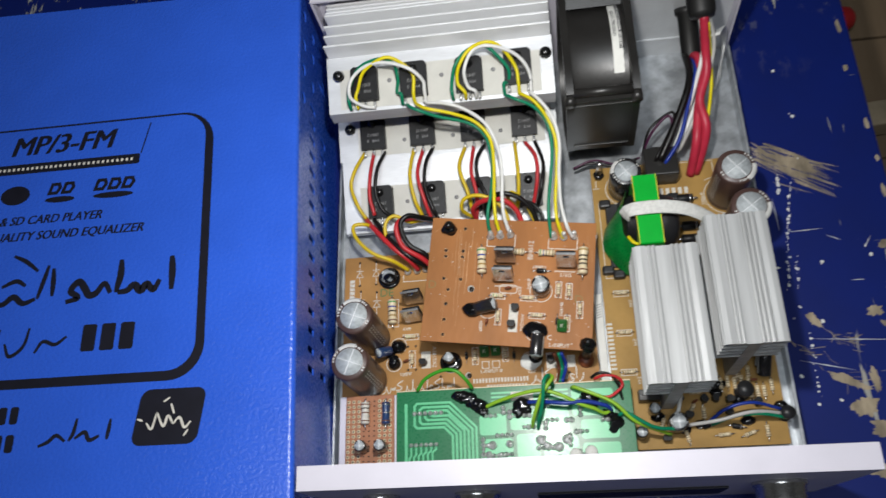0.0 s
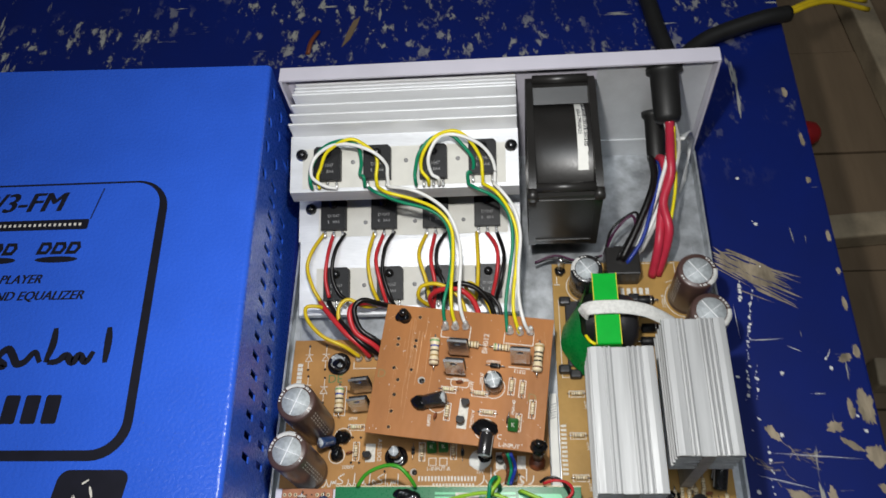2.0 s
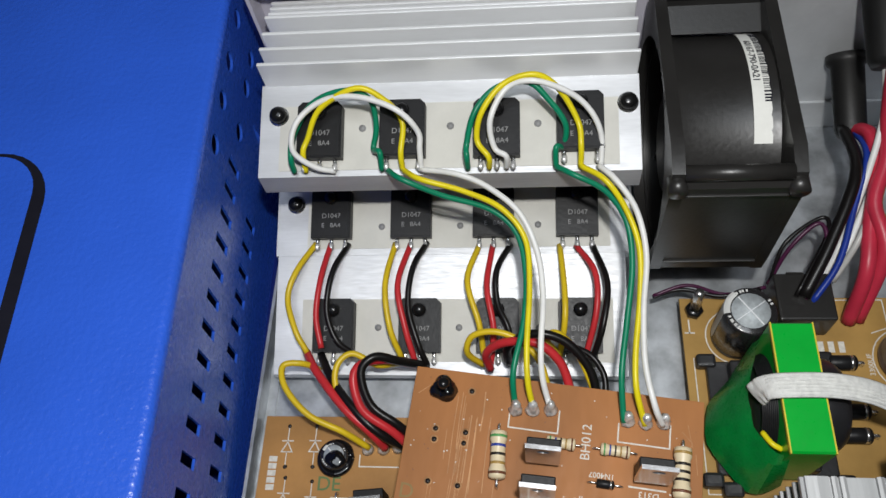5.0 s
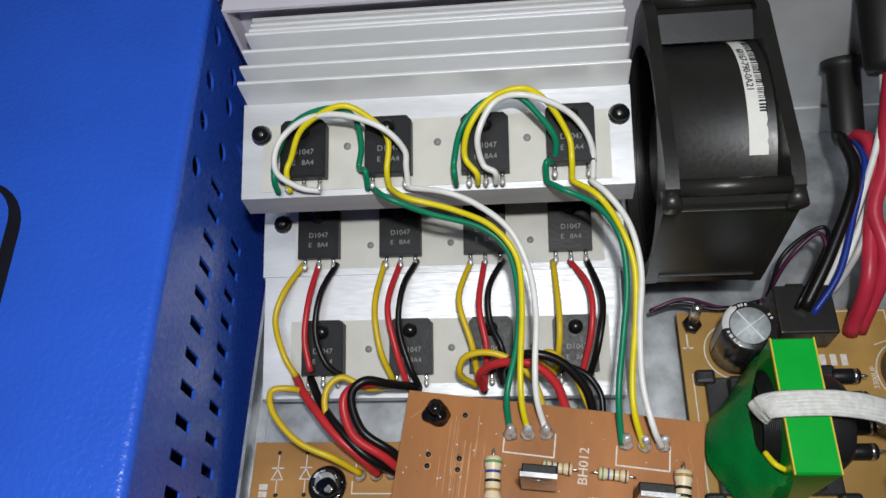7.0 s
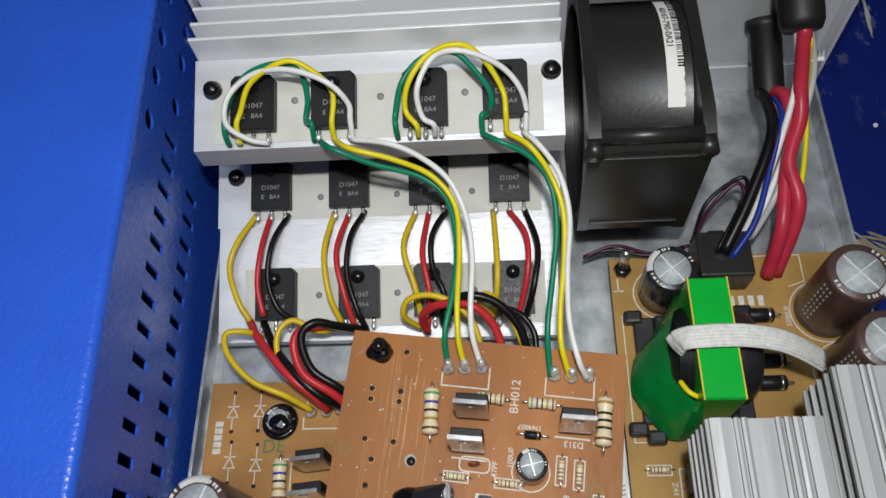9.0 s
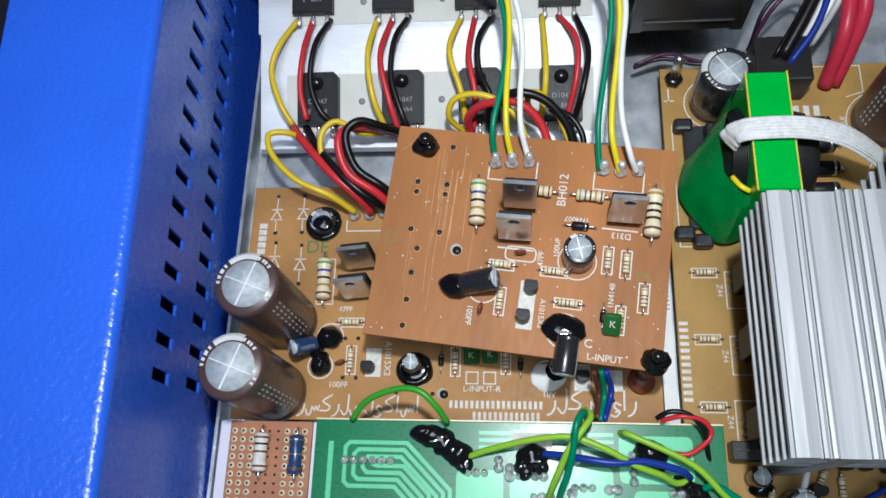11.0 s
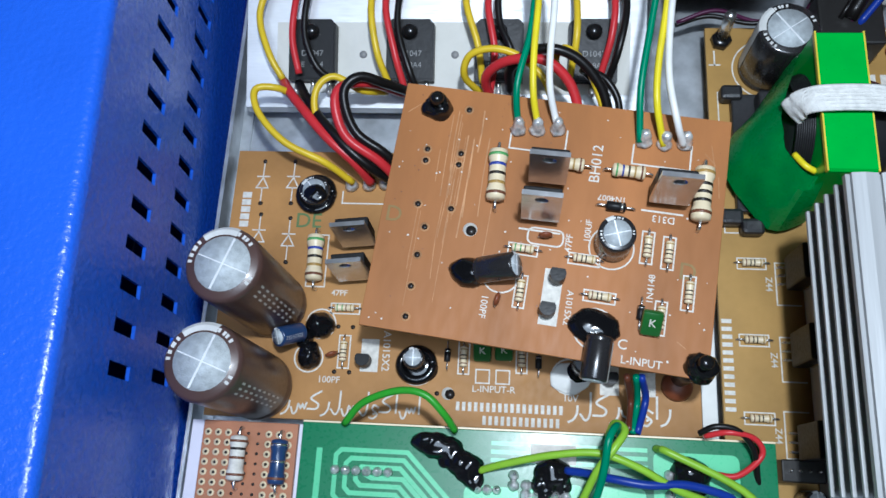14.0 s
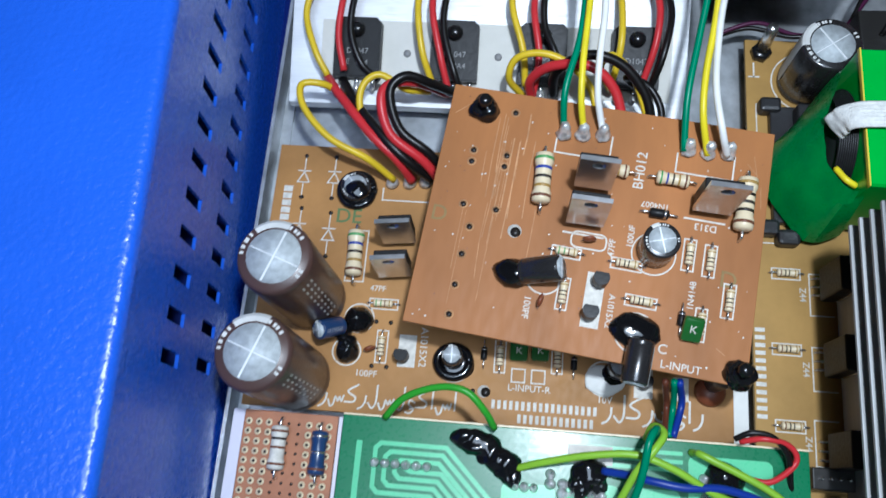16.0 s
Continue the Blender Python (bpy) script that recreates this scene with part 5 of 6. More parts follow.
def smear(par, drops, seed):
    """Several drops run together into one skin."""
    bm = bmesh.new()
    for k, (x, y, z, r, f) in enumerate(drops):
        m = bmesh.new()
        blob((x, y, z), r, r * f, r * 0.75, seed + k, 0.3, m)
        me = bpy.data.meshes.new("drop")
        m.to_mesh(me)
        m.free()
        bm.from_mesh(me)
        bpy.data.meshes.remove(me)
    ob = part("glue", bm, glue, par, "shiny black set glue")
    r = ob.modifiers.new("skin", "REMESH")
    r.mode, r.voxel_size, r.use_smooth_shade = "VOXEL", 0.00035, True
    s = ob.modifiers.new("soft", "SMOOTH")
    s.iterations, s.factor = 16, 0.5
    return ob


smear(green, [(1.6, 33.8, 30, 3.6, 0.8), (5.0, 32.6, 30, 4.2, 0.9), (8.8, 31.4, 30, 3.2, 1.2), (10.6, 28.6, 30, 3.6, 0.9), (13.6, 27.6, 30, 3.9, 1.0), (15.2, 24.6, 30, 2.8, 1.2), (7.0, 28.6, 30, 1.6, 1.0)], 31)
smear(green, [(36, 27, 30.2, 4.6, 0.95), (33.5, 24.2, 30, 3.4, 1.1), (38.5, 24, 30, 2.6, 0.9)], 51)
smear(green, [(71, 28.5, 30.5, 5.2, 0.9), (73, 26, 30, 3.2, 1.0)], 61)
smear(green, [(84, 16, 30.6, 4, 1.0), (80, 20.4, 30, 3.2, 0.8), (82.5, 12.6, 30, 2.6, 1.0)], 71)
for k in range(16):
    joint(12 + 4.1 * k + random.uniform(-1.2, 1.2), random.uniform(-6.5, 13), random.uniform(1.5, 2.2), green)
for x, y in ((62, 0), (70, 1), (52, -3)):
    part("component_body", lathe((x, y, GZ), (x, y, GZ + 4), ((0, 3.2), (0.8, 3.2), (1, 2.6)), 16), paper, green, "pale round component")

# ---- the perforated board ----
bm = bmesh.new()
for i in range(9):
    for k in range(15):
        if 2 < i < 6 and k > 1:
            continue
        cyl((-61.5 + 2.9 * i, -5.5 + 2.7 * k, 27.95), (-61.5 + 2.9 * i, -5.5 + 2.7 * k, 28.06), 1.0, 10, bm=bm)
tagged(part("copper_ring", bm, beige, perf), kind="stuff")
bm = bmesh.new()
for i in range(9):
    for k in range(15):
        cyl((-61.5 + 2.9 * i, -5.5 + 2.7 * k, 27.95), (-61.5 + 2.9 * i, -5.5 + 2.7 * k, 28.1), 0.45, 8, bm=bm)
tagged(part("drill_hole", bm, band_black, perf), kind="stuff")
put("res_grey", at(-51.5, 25.5, 28, 90))
put("res_dark", at(-40.0, 25.0, 28, 90))
put("cap6k", at(-52.6, 7.0, 28))
put("cap6k", at(-42.0, 7.0, 28))

# ---- cables through the back panel ----
for name, p0, p1, r in (("cable_grommet", (149.2, 259, 85), (150.5, 231, 71), 8.2), ("cable_grommet", (148.6, 257.4, 47), (149.5, 229, 33), 6.0)):
    g = thing(name, "black rubber sleeve holding cables at the back panel", "cable sleeve", "back panel cables", base=p0)
    d = Vector(p1) - Vector(p0)
    part("sleeve", lathe(p0, p1, ((0, r * 1.25), (0.1, r * 1.25), (0.14, r), (0.9, r * 0.95), (1, r * 0.8)), 22), rubber, g)
tie = thing("cable_tie", "frayed white cable strands folded at the case corner", "cable", base=(172, 250, 2))
for k in range(5):
    part("strand", tube([(157 + k, 228, 58), (165 + k, 243, 40 + k), (173 + k * 0.4, 250, 22), (171 - k, 232 - 2 * k, 6)], 0.8, 7, 5), wire_white, tie)

# ---- printing on the blue cover ----
CZ = ZT + 0.01
PS = Matrix(((1, -0.05, 0, 6.8), (0, 1, 0, 0), (0, 0, 1, 0), (0, 0, 0, 1)))
a, b = outline(-305, -125.0, 35.5, 191.5, 19, 8), outline(-303, -129.8, 40.6, 190.3, 15, 8)
bm = bmesh.new()
va, vb, vc = ([bm.verts.new((x, y, z)) for x, y in q] for q, z in ((a, CZ + 0.08), (b, CZ + 0.08), (a, CZ)))
for i in range(len(a)):
    j = (i + 1) % len(a)
    bm.faces.new((va[i], va[j], vb[j], vb[i]))
    bm.faces.new((vc[i], vc[j], va[j], va[i]))
part("printed_frame", pieces(bm, PS), ink, cover, "printed dark frame with rounded corners")
for words, size, x, y, wide, shear in (("MP/3-FM", 17.5, -220, 178.5, 1.0, 0.2), ("USB & SD CARD PLAYER", 7.4, -226, 131, 0.95, 0.25), ("QUALITY SOUND EQUALIZER", 7.4, -209.6, 121.2, 0.95, 0.25)):
    bm = lettering(words, size, at(x, y, CZ + 0.04), 0.0, wide, shear)
    for k in (1, 2):
        extra = bpy.data.meshes.new("extra")
        lettering(words, size, at(x + k * size * 0.035, y + k * size * 0.006, CZ + 0.04 + 0.012 * k), 0.0, wide, shear).to_mesh(extra)
        bm.from_mesh(extra)
        bpy.data.meshes.remove(extra)
    part("lettering_print", bm, ink, cover)
part("printed_bar", prism(outline(-268, -170, 161.2, 167.6, 1.0, 3), CZ, CZ + 0.08), ink, cover)
tagged(part("printed_bar", code_bars(30, 1.4, 1.7, 1.5, at(-216, 164.4, CZ + 0.08)), silk, cover), kind="stuff")
bm = flat_line([(-169.5, 168), (-166, 187)], 0.7, CZ)
part("printed_line", bm, ink, cover)
for x, n in ((-215, 2), (-183, 3)):
    for k in range(n):
        q = x + (k - (n - 1) / 2) * 8.2
        bm = flat_line([(q - 3.0, 147), (q - 1.6, 152.5), (q + 2.4, 152.5), (q + 3.2, 150), (q + 1.4, 147)], 2.0, CZ, close=True)
        part("printed_mark", bm, ink, cover)
    e = prism([(x + (12 if n == 3 else 9) * math.cos(radians(a)), 142.8 + 1.9 * math.sin(radians(a))) for a in range(0, 360, 15)], CZ, CZ + 0.08)
    part("printed_mark", e, ink, cover)
part("printed_mark", prism([(-243 + 9 * math.cos(radians(a)), 147.5 + 6 * math.sin(radians(a))) for a in range(0, 360, 18)], CZ, CZ + 0.08), ink, cover)


def brush(pts, w, z):
    """A broad pen stroke that swells in the middle."""
    bm = bmesh.new()
    p = curve_points([(*q, 0) for q in pts], 6)
    side = []
    for i, c in enumerate(p):
        d = (p[min(i + 1, len(p) - 1)] - p[max(i - 1, 0)]).normalized()
        k = w * 1.25 * (0.6 + 0.4 * math.sin(math.pi * i / (len(p) - 1)))
        s = Vector((-d.y, d.x, 0)) * k / 2
        side.append([bm.verts.new((*(c + s).xy, z)), bm.verts.new((*(c - s).xy, z))])
    for q, r in zip(side, side[1:]):
        bm.faces.new((q[0], q[1], r[1], r[0]))
    return bm


ZS = CZ + 0.06
for pts, w in (([(-143.5, 103), (-142.5, 95), (-142, 84)], 3.2), ([(-149, 90), (-152, 84.5), (-156, 88), (-159, 84.5), (-163, 88), (-167, 85), (-172, 84.5)], 3.4), ([(-172, 103), (-171.5, 94), (-173, 84.5)], 3.2),
               ([(-176, 84.5), (-180, 90), (-184, 85), (-188, 84), (-191, 88), (-195, 92), (-199, 87), (-194, 83), (-201, 81)], 3.3), ([(-211, 101), (-210, 93), (-209.5, 85)], 2.4), ([(-214, 103), (-216, 93), (-218, 84)], 2.2),
               ([(-219, 84), (-226, 82), (-232, 86), (-238, 82), (-246, 84)], 2.8), ([(-220, 100), (-228, 106), (-236, 110)], 2.0), ([(-226, 92), (-232, 95), (-240, 92)], 2.2),
               ([(-197, 62), (-203, 58), (-210, 60), (-214, 54)], 1.7), ([(-219, 68), (-221, 58), (-228, 53), (-232, 60)], 1.7), ([(-236, 68), (-238, 60), (-244, 54), (-252, 55)], 1.7),
               ([(-166, 18), (-166.5, 12), (-167, 8)], 1.7), ([(-171, 10), (-176, 8), (-179, 12), (-184, 9)], 1.8), ([(-184, 19), (-185, 12), (-187, 8)], 1.7), ([(-189, 8), (-194, 11), (-198, 8), (-203, 6)], 1.7)):
    part("printed_stroke", brush(pts, w, ZS), ink, cover)
for x in (-184.5, -174, -163.5):
    part("printed_bar", pieces(prism(outline(-3.9, 3.9, -7.2, 7.2, 1.2, 3), CZ, CZ + 0.06), at(x, 60.5)), ink, cover)
for y in (22, 8):
    for k in range(3):
        part("printed_bar", prism(outline(-214 + k * 6.4 - 20, -209.4 + k * 6.4 - 20, y - 4.4, y + 4.4, 1.2, 2), CZ, CZ + 0.06), ink, cover)
tag = outline(-152, -118, 4, 31.5, 5, 5)
t = part("printed_plate", pieces(prism(tag, CZ, CZ + 0.06), Matrix(((1, 0.12, 0, -2.8), (0, 1, 0, 0), (0, 0, 1, 0), (0, 0, 0, 1)))), ink, cover, "solid dark printed plate")
for pts, w in (([(-124, 15), (-127, 12), (-130, 17), (-133, 14)], 1.1), ([(-133, 14), (-136, 18), (-138, 13), (-142, 20)], 1.1), ([(-135, 24), (-133, 19)], 1.0), ([(-142, 20), (-144, 12), (-147, 15)], 1.0), ([(-125, 11), (-127, 8)], 0.9), ([(-139, 25), (-136, 27)], 0.8), ([(-149, 16), (-152, 17)], 0.9)):
    part("printed_stroke", brush(pts, w, ZS + 0.05), silk, t)

for ob in cover.children_recursive:
    if ob.name.startswith(("printed", "lettering")):
        ob.data.transform(Matrix(((0.9918, 0, 0, 0.00225), (0, 0.9918, 0, -0.00147), (0, 0, 1, 0), (0, 0, 0, 1))))

# ---- wires ----
WIRE_NAMES = {wire_green: "green", wire_yellow: "yellow", wire_ochre: "ochre yellow", wire_white: "white", wire_red: "red", wire_crimson: "thick crimson", wire_black: "black", wire_blue: "blue", wire_grey: "grey",
              wire_purple: "dark purple", wire_leaf: "leaf green", wire_lime: "yellow-green", wire_brown: "brown"}


def W(material, r, pts):
    return whole("wire", tube(pts, r, 9, 6), material, WIRE_NAMES[material] + " insulated hook-up wire soldered between the parts", "wire", "amplifier wiring")


W(wire_green, 1.00, [(-52.5,193.9,70.6), (-52.5,195.9,76.5), (-51.8,203.1,79.0), (-44.8,211.9,85.0), (-33.0,214.6,88.0), (-24.9,212.2,86.0), (-23.4,206.0,79.0), (-24.8,200.5,74.0), (-22.0,197.2,76.5), (-22.0,193.9,70.6)])
W(wire_yellow, 1.00, [(-48.5,193.9,70.6), (-48.5,197.9,76.5), (-46.7,201.7,79.0), (-41.6,208.7,86.0), (-28.8,212.9,91.0), (-20.0,211.1,87.0), (-14.3,206.5,81.0), (-14.8,196.9,76.5), (-14.8,193.9,70.6)])
W(wire_white, 1.00, [(-38.1,193.9,70.6), (-44.4,193.5,74.0), (-50.9,196.3,80.0), (-49.2,204.3,85.0), (-40.1,210.7,88.0), (-27.5,209.9,90.0), (-14.9,205.6,88.0), (-8.7,201.9,81.0), (-8.5,198.1,76.5), (-8.5,193.9,70.6)])
W(wire_green, 1.00, [(7.4,193.9,70.6), (7.4,194.6,76.5), (7.4,198.7,78.0), (10.3,206.2,85.0), (17.3,213.5,88.0), (27.7,213.9,90.0), (34.4,209.7,86.0), (39.9,204.0,80.0), (39.2,199.7,74.0), (36.8,197.5,76.5), (36.8,193.9,70.6)])
W(wire_yellow, 1.00, [(14.6,193.9,70.6), (14.6,194.3,76.5), (10.9,199.3,79.0), (12.7,205.3,86.0), (19.8,212.5,91.0), (30.1,214.4,93.0), (37.8,212.1,88.0), (44.0,205.0,80.0), (44.9,197.9,76.5), (44.9,193.9,70.6)])
W(wire_white, 1.00, [(20.4,193.9,70.6), (20.4,194.4,76.5), (16.6,196.9,78.0), (15.5,203.1,85.0), (21.0,211.7,90.0), (30.0,212.6,92.0), (41.1,210.6,88.0), (47.9,207.0,83.0), (51.6,201.9,76.5), (51.6,193.9,70.6)])
W(wire_green, 1.00, [(-20.0,193.9,70.6), (-14.5,188.0,74.0), (-1.5,185.1,68.0), (14.6,182.8,62.0), (23.5,175.5,58.0), (26.4,161.6,55.0), (25.5,145.1,53.0), (22.1,129.6,50.0), (22.5,120.1,43.0)])
W(wire_yellow, 1.00, [(-14.7,193.9,70.6), (-7.9,187.1,75.0), (6.2,184.6,71.0), (18.5,181.3,65.0), (26.3,172.3,60.0), (27.6,156.7,57.0), (26.5,137.2,54.0), (26.7,126.0,50.0), (28.4,119.5,43.0)])
W(wire_white, 1.00, [(-9.1,193.9,70.6), (4.7,188.6,75.0), (15.2,185.3,71.0), (24.8,179.0,65.0), (30.3,167.1,60.0), (31.9,152.8,57.0), (31.0,137.2,54.0), (31.3,127.7,50.0), (33.8,119.5,43.0)])
W(wire_green, 1.00, [(36.7,193.9,70.6), (42.0,188.4,74.0), (52.5,184.2,70.0), (59.3,176.1,64.0), (60.7,162.6,59.0), (58.5,145.8,54.0), (56.1,129.1,50.0), (56.5,115.5,43.0)])
W(wire_yellow, 1.00, [(44.8,193.9,70.6), (52.4,186.5,73.0), (59.2,178.4,67.0), (63.0,167.0,62.0), (62.6,152.0,57.0), (60.5,135.2,53.0), (60.3,123.8,50.0), (63.0,114.6,43.0)])
W(wire_white, 1.00, [(50.7,193.9,70.6), (55.9,186.3,73.0), (62.2,177.8,68.0), (65.0,164.9,62.0), (63.5,148.2,57.0), (63.2,131.6,53.0), (65.5,118.7,50.0), (68.4,114.6,43.0)])
W(wire_ochre, 1.15, [(-55.2,189.3,27.0), (-60.6,175.8,30.0), (-63.1,165.5,28.0), (-59.0,153.1,26.0), (-54.8,146.3,22.0)])
W(wire_red, 1.15, [(-49.2,189.1,27.0), (-50.4,172.8,31.0), (-51.4,158.6,28.0), (-49.0,147.2,24.0)])
W(wire_black, 1.15, [(-42.2,188.9,27.0), (-46.2,174.9,31.0), (-47.6,160.7,28.0), (-43.7,150.3,24.0), (-38.1,146.7,20.0)])
W(wire_ochre, 1.15, [(-23.8,188.9,27.0), (-25.5,169.4,32.0), (-23.3,153.7,28.0), (-19.5,145.0,20.0)])
W(wire_red, 1.15, [(-17.8,188.7,27.0), (-20.8,169.3,32.0), (-17.6,153.6,28.0), (-14.2,143.1,21.0)])
W(wire_black, 1.15, [(-11.5,189.2,27.0), (-15.6,175.8,32.0), (-16.7,161.3,30.0), (-12.7,148.0,26.0), (-9.8,142.2,21.0)])
W(wire_ochre, 1.15, [(8.6,187.8,27.0), (4.9,170.7,32.0), (9.3,155.1,28.0), (10.7,146.5,20.0)])
W(wire_red, 1.15, [(13.8,187.6,27.0), (12.1,168.3,32.0), (14.6,152.9,28.0), (13.2,141.3,20.0)])
W(wire_black, 1.15, [(20.5,188.1,27.0), (15.7,174.8,32.0), (15.9,162.6,30.0), (20.0,152.8,28.0), (20.5,143.3,20.0)])
W(wire_ochre, 1.15, [(39.0,187.4,27.0), (40.0,167.6,32.0), (39.9,155.7,30.0), (38.3,147.1,20.0)])
W(wire_red, 1.15, [(45.1,187.2,27.0), (51.1,173.7,32.0), (51.2,159.6,30.0), (47.4,145.9,20.0)])
W(wire_black, 1.15, [(51.2,187.4,27.0), (55.3,169.3,32.0), (53.1,153.4,30.0), (49.8,144.9,20.0)])
W(wire_red, 1.55, [(-55.5,147.0,20.0), (-48.7,136.9,27.0), (-37.3,123.7,28.0), (-27.9,116.1,24.0), (-23.9,112.9,15.5)])
W(wire_black, 1.55, [(-50.2,146.4,19.0), (-41.9,132.8,27.0), (-31.3,120.8,28.0), (-23.0,114.8,24.0), (-17.5,113.5,16.5)])
W(wire_ochre, 1.15, [(-49.6,139.9,21.0), (-53.8,139.7,28.0), (-60.5,138.2,30.0), (-58.7,130.2,30.0), (-49.7,121.0,28.0), (-37.6,116.2,24.0), (-29.8,112.9,15.5)])
W(wire_red, 1.55, [(-14.5,142.9,19.0), (-23.5,140.6,30.0), (-31.3,137.4,34.0), (-33.5,131.6,34.0), (-30.0,122.2,30.0), (-20.1,116.4,25.0), (-13.6,112.1,16.5)])
W(wire_black, 1.55, [(-10.0,142.4,19.0), (-18.4,139.8,31.0), (-26.2,139.5,36.0), (-30.8,134.2,35.0), (-27.3,124.1,30.0), (-18.1,118.4,26.0), (-10.7,114.0,16.5)])
W(wire_ochre, 1.15, [(-20.4,142.9,20.0), (-27.0,139.7,27.0), (-35.5,142.9,30.0), (-40.6,138.9,30.0), (-41.0,131.5,28.0), (-36.1,123.6,25.0), (-25.4,115.0,16.5)])
W(wire_ochre, 1.15, [(10.7,142.4,20.0), (5.6,143.2,30.0), (7.4,147.0,36.0), (14.8,148.1,38.0), (23.1,145.7,37.0), (30.4,139.4,34.0), (33.7,130.1,30.0)])
W(wire_red, 1.55, [(13.2,140.9,20.0), (12.3,143.1,30.0), (18.5,144.4,37.0), (29.6,143.2,40.0), (37.6,137.7,36.0), (41.5,128.1,30.0)])
W(wire_black, 1.55, [(19.6,143.3,20.0), (20.2,144.5,34.0), (28.8,145.7,42.0), (38.8,143.6,41.0), (46.7,136.6,36.0), (50.0,128.0,30.0)])
W(wire_ochre, 1.15, [(38.3,146.1,20.0), (33.4,146.2,34.0), (36.2,146.5,41.0), (43.2,140.7,38.0), (49.2,129.0,30.0)])
W(wire_black, 1.15, [(49.8,144.4,20.0), (41.9,145.5,30.0), (48.1,141.8,32.0), (52.4,135.6,30.0), (52.9,127.6,28.0)])
# harness at the back
W(wire_crimson, 2.70, [(149.5,232.0,34.0), (151.2,222.5,44.0), (151.4,208.6,42.0), (147.3,189.6,36.0), (144.9,173.1,30.0), (142.5,162.2,12.5)])
W(wire_crimson, 2.70, [(151.5,233.0,72.0), (153.5,222.0,54.0), (153.7,211.0,46.0), (148.6,196.0,40.0), (151.0,179.5,34.0), (145.8,163.0,12.5)])
W(wire_yellow, 1.00, [(154.0,230.0,68.0), (157.0,220.0,48.0), (156.6,205.2,40.0), (152.3,185.3,34.0), (148.7,170.7,22.0), (146.1,166.9,12.5)])
W(wire_white, 1.20, [(151.5,236.0,72.0), (155.0,224.0,54.0), (150.6,205.6,40.0), (140.9,184.4,30.0), (134.0,172.7,20.0)])
W(wire_white, 1.20, [(149.0,236.0,72.0), (152.5,224.0,54.0), (146.8,204.6,42.0), (137.3,182.7,30.0), (131.6,172.8,20.0)])
W(wire_grey, 1.20, [(153.5,236.0,72.0), (159.0,226.0,54.0), (154.9,210.1,42.0), (144.0,185.8,34.0), (136.3,174.2,22.0)])
W(wire_blue, 1.20, [(149.0,232.0,36.0), (148.3,213.8,44.0), (142.4,195.3,38.0), (135.8,176.7,32.0), (126.4,164.0,26.0)])
W(wire_black, 2.20, [(146.0,232.0,36.0), (144.0,208.0,43.0), (133.4,183.4,36.0), (123.2,165.2,28.0)])
W(wire_black, 0.80, [(115.4,175.8,20.0), (119.7,185.8,30.0), (132.4,193.7,34.0), (132.9,186.5,34.0), (120.6,165.4,28.0)])
W(wire_purple, 0.80, [(114.8,174.9,18.0), (120.9,183.7,30.0), (130.4,190.3,36.0), (131.6,180.7,34.0), (124.0,164.3,26.0)])
W(wire_black, 0.80, [(73.6,171.6,14.0), (84.2,173.9,16.0), (98.0,171.1,16.0), (111.6,172.1,20.0)])
W(wire_purple, 0.70, [(73.6,171.4,16.0), (86.0,174.7,18.0), (99.8,171.8,16.0), (113.4,172.8,20.0)])
# leads round the front boards
W(wire_leaf, 1.00, [(-22.3,35.9,32.0), (-16.8,41.2,37.0), (-7.5,44.4,40.0), (0.0,43.7,41.0), (5.3,39.1,39.0), (8.1,35.3,34.0)])
W(wire_lime, 1.00, [(15.0,25.5,31.0), (18.5,26.6,33.0), (23.1,27.8,35.0), (33.8,30.1,38.0), (45.0,31.0,40.0), (54.6,28.1,40.0), (64.5,23.2,38.0), (71.7,20.9,36.0), (76.0,19.0,33.0), (79.5,19.5,31.5)])
W(wire_lime, 1.00, [(39.0,14.0,30.5), (39.8,16.5,36.0), (41.5,20.4,40.0), (44.5,26.8,44.0), (48.4,32.2,46.0), (51.2,36.6,44.0), (49.2,38.6,40.0), (48.0,35.6,36.0)])
W(wire_green, 1.00, [(42.0,13.0,30.5), (42.6,16.0,37.0), (44.4,20.6,42.0), (45.9,27.5,46.0), (46.8,34.1,48.0), (49.4,37.7,44.0), (51.1,35.0,36.0)])
W(wire_blue, 1.10, [(37.5,26.6,32.0), (43.3,26.0,35.0), (49.3,24.9,38.0), (57.5,23.9,39.0), (67.3,24.4,38.0), (77.2,22.3,36.0), (80.5,20.6,32.0)])
W(wire_blue, 1.00, [(56.8,51.4,36.0), (59.0,46.3,28.0), (56.3,37.1,30.0)])
W(wire_green, 0.90, [(55.4,51.4,36.0), (56.9,45.5,27.0), (55.1,37.0,30.0)])
W(wire_brown, 0.90, [(53.0,51.3,36.0), (55.3,46.0,26.0), (54.1,37.7,30.0)])
W(wire_black, 0.80, [(71.4,37.5,34.0), (75.3,39.3,36.0), (80.8,38.5,36.0), (85.0,34.0,34.0), (86.7,27.2,30.0), (87.7,22.8,28.0)])
W(wire_red, 0.80, [(73.0,37.0,33.0), (78.7,38.0,36.0), (85.2,36.7,35.0), (87.2,32.7,33.0), (81.0,27.5,33.0), (75.0,27.6,32.5)])
W(wire_green, 1.00, [(84.0,17.6,32.5), (88.1,18.1,34.0), (101.1,11.1,30.0), (113.4,10.4,24.0)])
W(wire_lime, 1.00, [(61.0,33.4,30.4), (61.8,32.9,33.5), (63.6,32.1,36.0), (81.1,23.9,36.0), (92.3,14.0,32.0), (110.7,8.3,20.0)])
